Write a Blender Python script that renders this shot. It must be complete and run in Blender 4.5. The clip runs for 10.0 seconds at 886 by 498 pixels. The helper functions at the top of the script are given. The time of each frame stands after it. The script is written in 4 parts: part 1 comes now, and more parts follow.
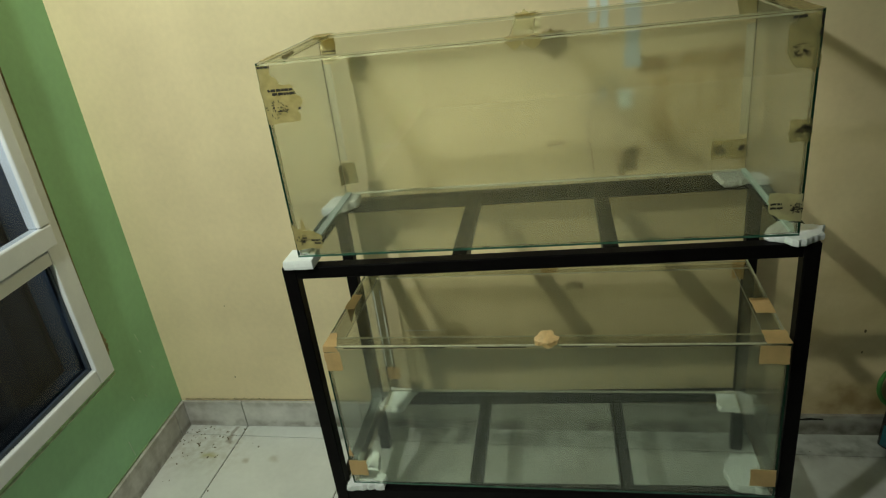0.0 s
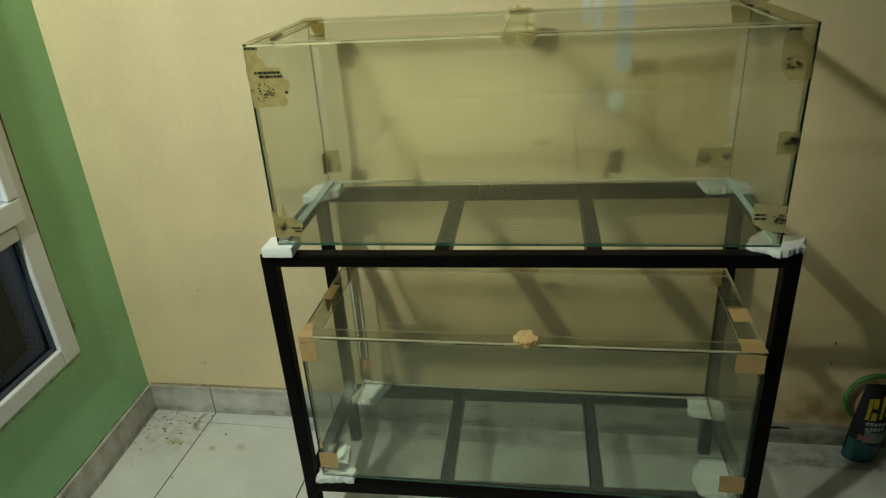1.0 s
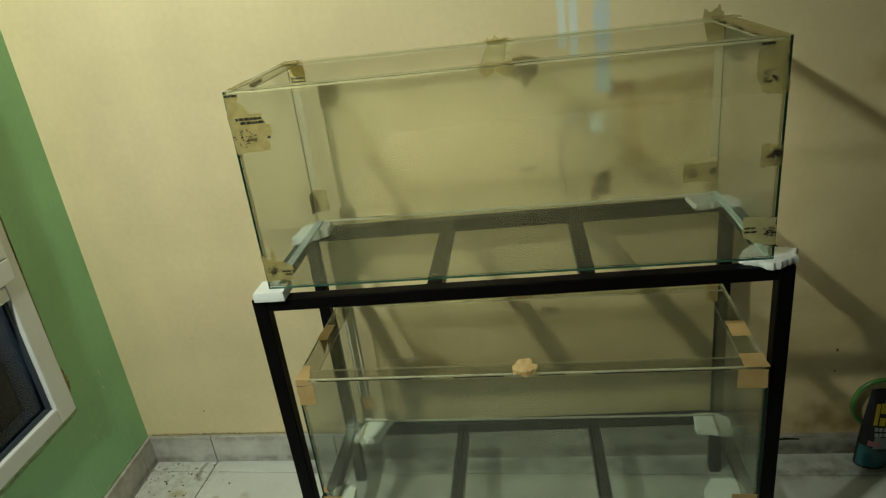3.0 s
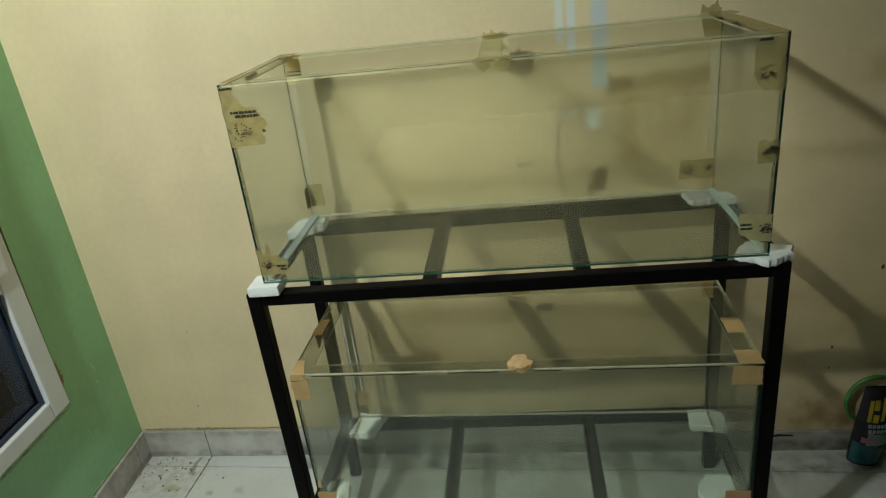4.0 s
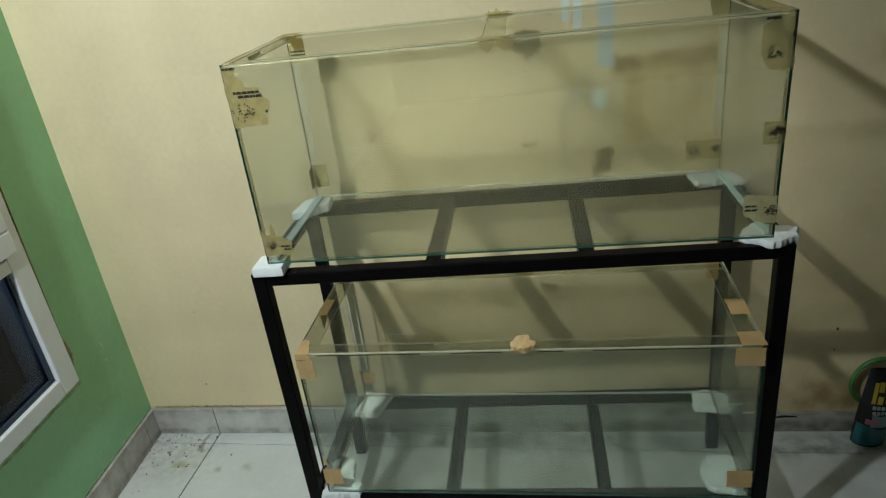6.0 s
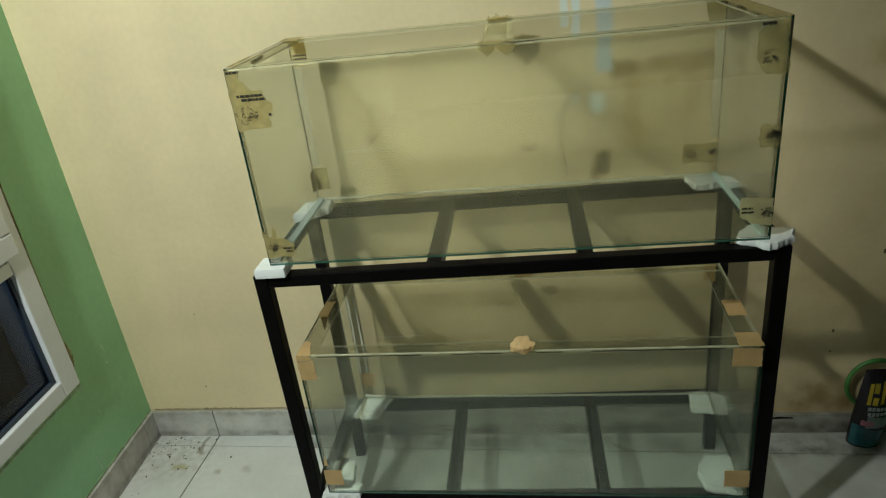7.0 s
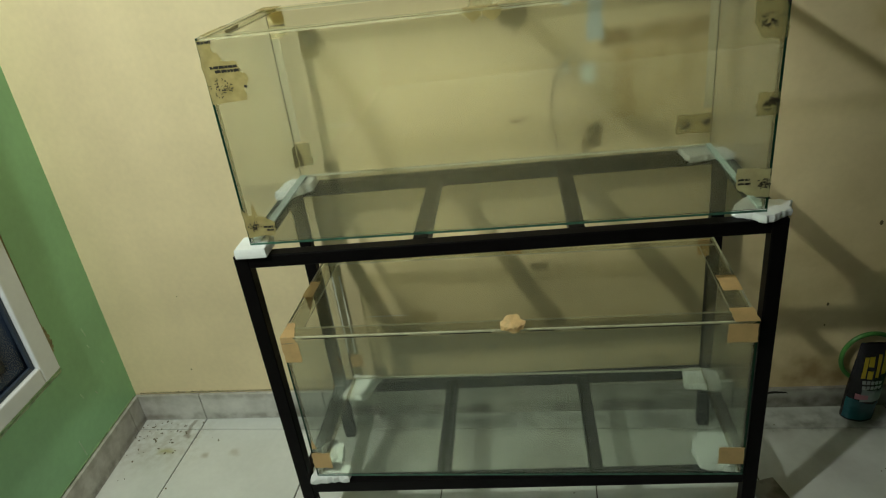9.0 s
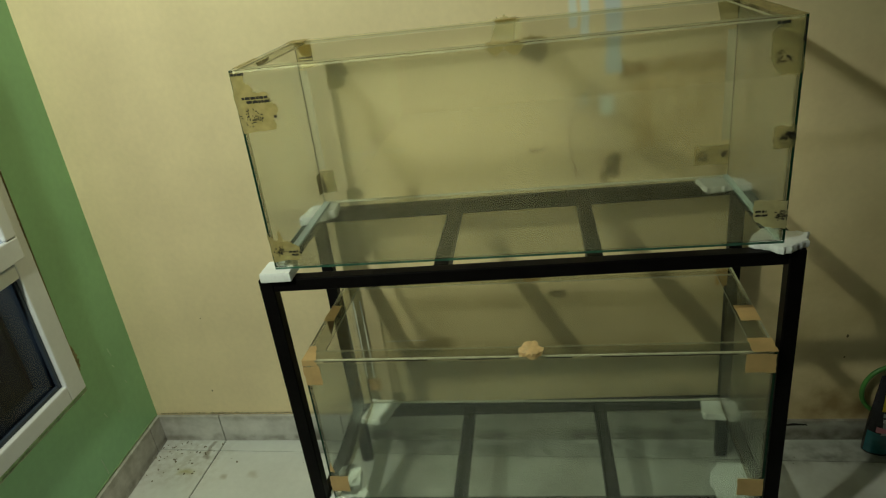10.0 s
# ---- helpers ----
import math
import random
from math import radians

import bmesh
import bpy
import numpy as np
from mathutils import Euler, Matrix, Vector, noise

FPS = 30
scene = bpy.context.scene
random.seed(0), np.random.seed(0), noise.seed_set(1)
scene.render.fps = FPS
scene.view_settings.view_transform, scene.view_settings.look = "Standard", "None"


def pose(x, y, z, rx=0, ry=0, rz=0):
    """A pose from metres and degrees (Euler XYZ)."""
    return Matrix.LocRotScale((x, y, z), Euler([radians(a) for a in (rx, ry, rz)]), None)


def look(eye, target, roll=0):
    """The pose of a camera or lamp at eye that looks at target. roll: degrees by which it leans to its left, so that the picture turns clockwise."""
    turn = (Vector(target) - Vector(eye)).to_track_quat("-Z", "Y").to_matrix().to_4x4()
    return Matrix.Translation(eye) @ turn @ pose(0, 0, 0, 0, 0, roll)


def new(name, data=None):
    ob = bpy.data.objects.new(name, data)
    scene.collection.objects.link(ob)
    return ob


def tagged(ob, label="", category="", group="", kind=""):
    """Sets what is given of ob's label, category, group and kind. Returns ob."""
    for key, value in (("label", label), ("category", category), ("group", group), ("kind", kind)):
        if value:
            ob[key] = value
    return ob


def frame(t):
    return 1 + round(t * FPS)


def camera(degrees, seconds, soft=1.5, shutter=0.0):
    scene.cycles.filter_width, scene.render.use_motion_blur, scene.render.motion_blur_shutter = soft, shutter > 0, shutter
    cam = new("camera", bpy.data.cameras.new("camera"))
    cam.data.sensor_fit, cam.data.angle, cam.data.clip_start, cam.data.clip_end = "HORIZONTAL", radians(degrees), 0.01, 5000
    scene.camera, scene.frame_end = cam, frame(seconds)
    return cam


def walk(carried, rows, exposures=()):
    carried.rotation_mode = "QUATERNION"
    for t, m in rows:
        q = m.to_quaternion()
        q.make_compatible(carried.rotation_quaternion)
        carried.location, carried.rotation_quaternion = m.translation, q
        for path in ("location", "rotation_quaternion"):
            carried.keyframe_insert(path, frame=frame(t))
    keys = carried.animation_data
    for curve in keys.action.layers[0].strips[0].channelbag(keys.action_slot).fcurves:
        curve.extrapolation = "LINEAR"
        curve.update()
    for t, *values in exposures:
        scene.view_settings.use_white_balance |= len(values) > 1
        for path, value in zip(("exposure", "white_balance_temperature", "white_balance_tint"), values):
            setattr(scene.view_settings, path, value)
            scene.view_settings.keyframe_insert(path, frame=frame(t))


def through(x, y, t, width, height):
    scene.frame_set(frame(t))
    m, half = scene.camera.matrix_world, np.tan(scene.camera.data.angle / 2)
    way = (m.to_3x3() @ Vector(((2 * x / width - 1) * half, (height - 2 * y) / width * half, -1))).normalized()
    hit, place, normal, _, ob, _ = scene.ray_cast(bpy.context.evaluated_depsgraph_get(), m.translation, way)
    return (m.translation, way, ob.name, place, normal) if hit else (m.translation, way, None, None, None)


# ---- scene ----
cam = camera(66.9, 10.0, soft=1.2)
PATH = [
    (0, (1.437, -1.697, 1.463), (1.001, 0.068, 0.631), -7.6),
    (0.5, (1.415, -1.723, 1.468), (0.809, -0.004, 0.646), -5.9),
    (0.7, (1.402, -1.712, 1.466), (0.956, 0.024, 0.640), -5.1),
    (1, (1.416, -1.683, 1.461), (1.055, 0.086, 0.603), -3.9),
    (1.5, (1.428, -1.647, 1.453), (1.146, 0.117, 0.554), -5.6),
    (2, (1.427, -1.644, 1.459), (1.129, 0.118, 0.561), -6.6),
    (2.5, (1.425, -1.65, 1.453), (1.135, 0.132, 0.593), -6.4),
    (2.7, (1.427, -1.665, 1.468), (1.083, 0.172, 0.663), -7.6),
    (3.8, (1.415, -1.672, 1.469), (1.053, 0.087, 0.704), -6.8),
    (4, (1.425, -1.665, 1.466), (1.087, 0.137, 0.666), -7.0),
    (4.5, (1.449, -1.649, 1.463), (1.179, 0.136, 0.603), -8.9),
    (5, (1.464, -1.644, 1.458), (1.173, 0.144, 0.611), -8.8),
    (5.3, (1.452, -1.656, 1.475), (1.19, 0.109, 0.664), -8.7),
    (5.5, (1.456, -1.652, 1.468), (1.203, 0.139, 0.616), -5.9),
    (6, (1.437, -1.664, 1.467), (1.07, 0.109, 0.616), -7.3),
    (6.2, (1.429, -1.659, 1.465), (1.054, 0.161, 0.564), -6.4),
    (7.3, (1.432, -1.686, 1.47), (1.068, 0.083, 0.646), -7.7),
    (7.5, (1.433, -1.685, 1.47), (1.033, 0.086, 0.632), -7.9),
    (8, (1.419, -1.683, 1.465), (1.007, 0.084, 0.624), -7.2),
    (8.5, (1.434, -1.649, 1.46), (1.124, 0.129, 0.599), -7.8),
    (9, (1.431, -1.638, 1.446), (1.098, 0.116, 0.544), -7.6),
    (9.5, (1.416, -1.645, 1.454), (1.043, 0.118, 0.586), -6.6),
    (10, (1.429, -1.664, 1.461), (1.05, 0.117, 0.634), -7.4),
]
EXPOSURES = [(0.0, -0.08, 6800, 1), (0.5, -0.02, 6550, 5), (1.0, -0.12, 7000, 0), (1.5, -0.10, 7150, -2), (2.0, -0.08, 7300, -4), (2.5, -0.09, 7300, -4),
             (4.0, -0.08, 6350, 8), (4.5, -0.03, 6050, 9), (5.0, 0.04, 5950, 10), (5.5, 0.02, 6000, 9), (6.0, 0.04, 5900, 10), (7.5, 0.02, 6600, 4),
             (8.0, 0.02, 6650, 3), (8.5, -0.08, 6800, 2), (9.0, 0.01, 6700, 3), (9.5, -0.08, 6800, 2), (10.0, -0.27, 7300, -4)]
walk(cam, [(t, look(eye, target, roll)) for t, eye, target, roll in PATH], EXPOSURES)

# ---- light ----
world = bpy.data.worlds.new("night")
scene.world = world
world.use_nodes = True
world.node_tree.nodes["Background"].inputs[0].default_value = (0.02, 0.025, 0.04, 1)
world.node_tree.nodes["Background"].inputs[1].default_value = 0.15

LAMP = (0.36, -1.75, 2.36)
bulb = bpy.data.lights.new("room_lamp", "SPOT")
bulb.energy, bulb.color, bulb.shadow_soft_size = 137.0, (0.96, 1.0, 0.93), 0.04
bulb.spot_size, bulb.spot_blend = radians(122), 1.0
bulb_ob = new("room_lamp", bulb)
bulb_ob.matrix_world = look(LAMP, (0.39, 0.0, 1.25))
scene.view_settings.exposure = 0.0


# ---- materials ----
def material(name, colour, rough=0.6, metal=0.0, vary=0.12, scale=3.0, fine=60.0, bump=0.1, spec=0.5, island=0.0):
    """A painted or raw surface: colour varied at two scales, with a fine relief."""
    m = bpy.data.materials.new(name)
    m.use_nodes = True
    nt = m.node_tree
    n, l = nt.nodes, nt.links
    b = n["Principled BSDF"]
    b.inputs["Roughness"].default_value = rough
    b.inputs["Metallic"].default_value = metal
    b.inputs["Specular IOR Level"].default_value = spec
    co = n.new("ShaderNodeTexCoord")
    big, small = n.new("ShaderNodeTexNoise"), n.new("ShaderNodeTexNoise")
    big.inputs["Scale"].default_value, big.inputs["Detail"].default_value = scale, 5
    small.inputs["Scale"].default_value, small.inputs["Detail"].default_value = fine, 4
    for t in (big, small):
        l.new(co.outputs["Object"], t.inputs["Vector"])
    add = n.new("ShaderNodeMath")
    add.operation = "MULTIPLY_ADD"
    l.new(small.outputs["Fac"], add.inputs[0])
    add.inputs[1].default_value = 0.35
    l.new(big.outputs["Fac"], add.inputs[2])
    ramp = n.new("ShaderNodeMapRange")
    ramp.inputs["From Min"].default_value, ramp.inputs["From Max"].default_value = 0.42, 0.95
    ramp.inputs["To Min"].default_value, ramp.inputs["To Max"].default_value = 1 - vary, 1 + vary
    l.new(add.outputs[0], ramp.inputs["Value"])
    last = ramp.outputs[0]
    if island:
        info = n.new("ShaderNodeObjectInfo")
        r2 = n.new("ShaderNodeMapRange")
        r2.inputs["To Min"].default_value, r2.inputs["To Max"].default_value = 1 - island, 1 + island
        l.new(info.outputs["Random"], r2.inputs["Value"])
        mu = n.new("ShaderNodeMath")
        mu.operation = "MULTIPLY"
        l.new(last, mu.inputs[0])
        l.new(r2.outputs[0], mu.inputs[1])
        last = mu.outputs[0]
    sc = n.new("ShaderNodeVectorMath")
    sc.operation = "SCALE"
    sc.inputs[0].default_value = colour[:3]
    l.new(last, sc.inputs["Scale"])
    l.new(sc.outputs[0], b.inputs["Base Color"])
    if bump:
        bp = n.new("ShaderNodeBump")
        bp.inputs["Strength"].default_value, bp.inputs["Distance"].default_value = bump, 0.002
        l.new(add.outputs[0], bp.inputs["Height"])
        l.new(bp.outputs[0], b.inputs["Normal"])
    m["colour_socket"] = sc.name
    return m


def masks(m, up=2, world=False):
    """Tools to lay stains of a given place and outline over a material's colour (object coordinates in metres)."""
    nt = m.node_tree
    n, l = nt.nodes, nt.links
    b = n["Principled BSDF"]
    co = n.new("ShaderNodeTexCoord")
    wob = n.new("ShaderNodeTexNoise")
    wob.inputs["Scale"].default_value, wob.inputs["Detail"].default_value = 14, 6
    where = n.new("ShaderNodeNewGeometry").outputs["Position"] if world else co.outputs["Object"]
    l.new(where, wob.inputs["Vector"])
    state = {"last": b.inputs["Base Color"].links[0].from_socket}

    def stain(centre, half, soft, colour, amount, ragged=0.05, grain=0.0, grain_scale=30):
        """A patch: its centre (x and z, or x and y on the floor), half sizes and edge softness."""
        off = n.new("ShaderNodeVectorMath")
        off.operation = "SUBTRACT"
        l.new(wob.outputs["Color"], off.inputs[0])
        off.inputs[1].default_value = (0.5, 0.5, 0.5)
        sc = n.new("ShaderNodeVectorMath")
        sc.operation = "MULTIPLY_ADD"
        l.new(off.outputs[0], sc.inputs[0])
        sc.inputs[1].default_value = (ragged, ragged if up == 1 else 0, ragged)
        l.new(where, sc.inputs[2])
        sep = n.new("ShaderNodeSeparateXYZ")
        l.new(sc.outputs[0], sep.inputs[0])
        parts = []
        for sock, c, h in ((sep.outputs[0], centre[0], half[0]), (sep.outputs[up], centre[1], half[1])):
            d = n.new("ShaderNodeMath")
            d.operation = "SUBTRACT"
            l.new(sock, d.inputs[0])
            d.inputs[1].default_value = c
            a = n.new("ShaderNodeMath")
            a.operation = "ABSOLUTE"
            l.new(d.outputs[0], a.inputs[0])
            r = n.new("ShaderNodeMapRange")
            r.interpolation_type = "SMOOTHSTEP"
            r.inputs["From Min"].default_value, r.inputs["From Max"].default_value = h + soft, max(h - soft, 0.0)
            r.inputs["To Min"].default_value, r.inputs["To Max"].default_value = 0, 1
            l.new(a.outputs[0], r.inputs["Value"])
            parts.append(r.outputs[0])
        mu = n.new("ShaderNodeMath")
        mu.operation = "MULTIPLY"
        l.new(parts[0], mu.inputs[0])
        l.new(parts[1], mu.inputs[1])
        am = n.new("ShaderNodeMath")
        am.operation = "MULTIPLY"
        am.inputs[1].default_value = amount
        l.new(mu.outputs[0], am.inputs[0])
        fac = am.outputs[0]
        if grain:
            g = n.new("ShaderNodeTexNoise")
            g.inputs["Scale"].default_value, g.inputs["Detail"].default_value = grain_scale, 6
            l.new(where, g.inputs["Vector"])
            gr = n.new("ShaderNodeMapRange")
            gr.inputs["From Min"].default_value, gr.inputs["From Max"].default_value = 0.38, 0.62
            gr.inputs["To Min"].default_value, gr.inputs["To Max"].default_value = 1 - grain, 1
            l.new(g.outputs["Fac"], gr.inputs["Value"])
            m2 = n.new("ShaderNodeMath")
            m2.operation = "MULTIPLY"
            l.new(fac, m2.inputs[0])
            l.new(gr.outputs[0], m2.inputs[1])
            fac = m2.outputs[0]
        mix = n.new("ShaderNodeMix")
        mix.data_type = "RGBA"
        l.new(fac, mix.inputs["Factor"])
        l.new(state["last"], mix.inputs["A"])
        mix.inputs["B"].default_value = (*colour, 1)
        l.new(mix.outputs["Result"], b.inputs["Base Color"])
        state["last"] = mix.outputs["Result"]

    return stain


def glass_material(name, tint, rough=0.0, ior=1.5):
    m = bpy.data.materials.new(name)
    m.use_nodes = True
    nt = m.node_tree
    nt.nodes.remove(nt.nodes["Principled BSDF"])
    g = nt.nodes.new("ShaderNodeBsdfGlass")
    g.inputs["Color"].default_value = (*tint, 1)
    g.inputs["Roughness"].default_value = rough
    g.inputs["IOR"].default_value = ior
    nt.links.new(g.outputs[0], nt.nodes["Material Output"].inputs["Surface"])
    return m


def film_material(name, colour, clear, rough=0.25, through=None, spread=0.12):
    """A translucent sheet, such as packing tape: some of the light goes straight through, tinted."""
    m = bpy.data.materials.new(name)
    m.use_nodes = True
    nt = m.node_tree
    b = nt.nodes["Principled BSDF"]
    b.inputs["Base Color"].default_value = (*colour, 1)
    b.inputs["Roughness"].default_value = rough
    t = nt.nodes.new("ShaderNodeBsdfTransparent")
    t.inputs["Color"].default_value = (*(through or [0.72 + 0.28 * c for c in colour]), 1)
    mix = nt.nodes.new("ShaderNodeMixShader")
    no = nt.nodes.new("ShaderNodeTexNoise")
    no.inputs["Scale"].default_value = 45
    co = nt.nodes.new("ShaderNodeTexCoord")
    nt.links.new(co.outputs["Object"], no.inputs["Vector"])
    r = nt.nodes.new("ShaderNodeMapRange")
    r.inputs["To Min"].default_value, r.inputs["To Max"].default_value = clear - spread, clear + spread
    nt.links.new(no.outputs["Fac"], r.inputs["Value"])
    nt.links.new(r.outputs[0], mix.inputs["Fac"])
    nt.links.new(b.outputs[0], mix.inputs[1])
    nt.links.new(t.outputs[0], mix.inputs[2])
    nt.links.new(mix.outputs[0], nt.nodes["Material Output"].inputs["Surface"])
    return m


M_BACK = material("stained_cream_wall_paint", (0.77, 0.64, 0.40), 0.55, vary=0.10, scale=3.6, fine=60, bump=0.05)
M_GREEN = material("green_wall_paint", (0.30, 0.585, 0.31), 0.40, vary=0.13, scale=3.5, fine=45, bump=0.3)
# unseen ceiling and far walls, coloured dark to limit bounced light
M_CEIL = material("dark_unseen_ceiling", (0.16, 0.15, 0.13), 0.8)
M_FAR = material("dark_unseen_wall", (0.08, 0.075, 0.065), 0.7)
M_TILE = material("glazed_floor_tile", (0.72, 0.74, 0.72), 0.28, vary=0.09, scale=5, fine=50, bump=0.03, island=0.03)
M_GROUT = material("dirty_grout", (0.10, 0.09, 0.075), 0.9, vary=0.4, scale=8)
M_SKIRT = material("grey_skirting_tile", (0.54, 0.53, 0.50), 0.35, vary=0.22, scale=9, fine=60, bump=0.05, island=0.05)
M_BLACK = material("black_enamel_paint", (0.004, 0.0033, 0.0036), 0.42, vary=0.35, scale=12, fine=120, bump=0.12, spec=0.09)
M_WHITE = material("white_window_paint", (0.80, 0.83, 0.85), 0.4, vary=0.06, scale=6, bump=0.1)
M_PLASTER = material("bare_filler", (0.70, 0.73, 0.74), 0.8, vary=0.25, scale=20, bump=0.3)
M_FOAM = material("white_polystyrene_foam", (0.86, 0.88, 0.88), 0.75, vary=0.06, scale=25, fine=260, bump=0.5)
M_CURTAIN = material("dark_curtain_cloth", (0.20, 0.205, 0.26), 0.85, vary=0.3, scale=4, fine=200)
M_TAPE = film_material("translucent_tan_tape", (0.55, 0.47, 0.23), 0.52, 0.22, (0.80, 0.73, 0.50), 0.22)
M_KRAFT = material("tan_paper_tape", (0.58, 0.38, 0.17), 0.5, vary=0.14, scale=20, fine=150, bump=0.15)
M_INK = material("black_ink", (0.015, 0.014, 0.012), 0.5)
M_SILICONE = film_material("clear_silicone", (0.62, 0.76, 0.68), 0.58, 0.4)
M_HAZE = film_material("hazy_silicone", (0.52, 0.60, 0.56), 0.62, 0.4, (0.90, 0.92, 0.90), 0.10)
M_GLASS = glass_material("tank_glass", (0.965, 0.972, 0.955))
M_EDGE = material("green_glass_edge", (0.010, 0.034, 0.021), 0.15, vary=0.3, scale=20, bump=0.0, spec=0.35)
M_WINGLASS = glass_material("tinted_window_glass", (0.78, 0.81, 0.87), 0.0, 1.33)
M_CLEAR = film_material("clear_silicone_thin", (0.30, 0.27, 0.18), 0.88, 0.4, (0.86, 0.83, 0.73))
M_SEAM_SHADOW = film_material("pale_shadow_strip", (0.80, 0.76, 0.58), 0.50, 0.5, (0.97, 0.96, 0.92), 0.05)
M_PALE = film_material("pale_silicone", (0.62, 0.62, 0.48), 0.55, 0.5)
# glass rims and strip edges coloured pale, as if catching the lamp
M_RIM_LIT = film_material("lit_glass_rim", (0.78, 0.75, 0.54), 0.55, 0.6, (0.90, 0.90, 0.78), 0.25)
M_BRACE = film_material("thin_glass_strip", (0.30, 0.31, 0.24), 0.94, 0.3, (0.89, 0.885, 0.83), 0.03)
M_BRACE_EDGE = film_material("edge_of_glass_strip", (0.66, 0.63, 0.44), 0.58, 0.35, (0.88, 0.89, 0.80), 0.10)
# dust tinted darker, to carry the shade that the clear panes don't cast
M_DUST_SHADE = film_material("dust_and_shade_on_glass", (0.13, 0.13, 0.10), 0.915, 0.8, (0.845, 0.845, 0.80), 0.03)
M_DUST_SHADE_GREEN = film_material("greenish_dust_and_shade", (0.15, 0.19, 0.16), 0.92, 0.8, (0.845, 0.868, 0.842), 0.03)
M_DUST_SHADE_FLOOR = film_material("bottom_dust_and_shade", (0.12, 0.12, 0.09), 0.90, 0.8, (0.77, 0.77, 0.73), 0.03)
M_DUST_SHADE_SIDE = film_material("heavier_dust_and_shade", (0.40, 0.40, 0.32), 0.88, 0.8, (0.86, 0.86, 0.84), 0.05)
M_DUST_SHADE_THIN = film_material("light_dust_and_shade", (0.40, 0.40, 0.32), 0.965, 0.8, (0.95, 0.955, 0.94), 0.02)
M_TAPE_CLEAR = film_material("clear_printed_tape", (0.50, 0.45, 0.24), 0.80, 0.35, (0.92, 0.89, 0.76))
M_TAPE_PALE = film_material("pale_clouded_tape", (0.80, 0.73, 0.46), 0.58, 0.4, (0.85, 0.78, 0.55))
M_TAPE_DENSE = film_material("doubled_tan_tape", (0.44, 0.37, 0.18), 0.34)
M_TAPE_CREAM = film_material("cream_tape", (0.90, 0.82, 0.58), 0.30, 0.5)
M_BEAD = film_material("dirty_silicone", (0.20, 0.17, 0.10), 0.35, 0.4)
M_RIDGE = material("pale_ridge_of_paint", (0.52, 0.66, 0.44), 0.5, vary=0.25, scale=30)
# brighter copy of the edge colour, for the bottom pane's lit edge
M_EDGE_LIT = material("lit_green_glass_edge", (0.045, 0.12, 0.085), 0.1, vary=0.4, scale=30, bump=0.0, spec=0.6)
M_SMEAR_GLINT = film_material("dried_silicone_and_glint", (0.72, 0.72, 0.60), 0.35, 0.4)
M_KRAFT_PALE = material("pale_tan_paper_tape", (0.72, 0.48, 0.22), 0.5, vary=0.2, scale=60, fine=200, bump=0.2)
M_POUCH = material("dark_plastic_film", (0.012, 0.010, 0.016), 0.25, vary=0.3, bump=0.05)
M_TEAL = material("teal_print", (0.02, 0.12, 0.15), 0.25, vary=0.3, scale=15, bump=0.03)
M_GREYP = material("grey_print", (0.30, 0.34, 0.38), 0.3, vary=0.3, scale=25, bump=0.03)
M_SILVER = material("silver_print", (0.52, 0.55, 0.58), 0.3, vary=0.2, scale=25, bump=0.0)
M_PINK = material("pink_print", (0.55, 0.20, 0.28), 0.3, vary=0.1, bump=0.0)
M_YELLOW = material("yellow_print", (0.75, 0.55, 0.03), 0.3, vary=0.1, bump=0.0)
M_HOSE = material("bright_green_hose", (0.06, 0.42, 0.05), 0.35, vary=0.2, scale=12)
M_HOSE_DULL = material("green_hose", (0.055, 0.19, 0.04), 0.35, vary=0.25, scale=12)
M_BOTTLE = material("green_plastic", (0.02, 0.13, 0.06), 0.35, vary=0.15, scale=10)
M_LINING = material("dark_blue_lining_paint", (0.035, 0.05, 0.075), 0.5)
M_CRACK = material("dark_crack", (0.13, 0.10, 0.05), 0.9)
M_HAIR = material("hairline_crack", (0.22, 0.175, 0.095), 0.9)
M_GAP = material("black_gap", (0.012, 0.010, 0.008), 0.95)
M_PAINT_EDGE = material("pale_green_paint_edge", (0.38, 0.55, 0.30), 0.6, vary=0.3, scale=30)
M_FILLER_DIRT = material("dirty_paint_edge", (0.56, 0.48, 0.31), 0.8, vary=0.5, scale=25)
M_SCUFF = material("pale_scuff", (0.42, 0.62, 0.42), 0.6, vary=0.2, scale=30)
M_FLAKE = material("brown_flaked_paint", (0.33, 0.28, 0.15), 0.85, vary=0.5, scale=35)


# ---- building helpers ----
def block(bm, x0, x1, y0, y1, z0, z1, bevel=0.0, m=None):
    """An axis-aligned block added to a bmesh."""
    r = bmesh.ops.create_cube(bm, size=1.0)
    vs = r["verts"]
    for v in vs:
        v.co = Vector((x0 + (v.co.x + 0.5) * (x1 - x0), y0 + (v.co.y + 0.5) * (y1 - y0), z0 + (v.co.z + 0.5) * (z1 - z0)))
    if bevel:
        es = list({e for v in vs for e in v.link_edges})
        r = bmesh.ops.bevel(bm, geom=es, offset=bevel, segments=2, affect="EDGES", profile=0.5)
        vs = list({v for f in r["faces"] for v in f.verts} | {v for v in vs if v.is_valid})
    if m is not None:
        bmesh.ops.transform(bm, matrix=m, verts=vs)
    return vs


def mesh_of(name, bm, mats, smooth=False):
    me = bpy.data.meshes.new(name)
    bmesh.ops.recalc_face_normals(bm, faces=bm.faces)
    if smooth:
        for f in bm.faces:
            f.smooth = True
    bm.to_mesh(me)
    bm.free()
    for m in mats if isinstance(mats, (list, tuple)) else [mats]:
        me.materials.append(m)
    return me


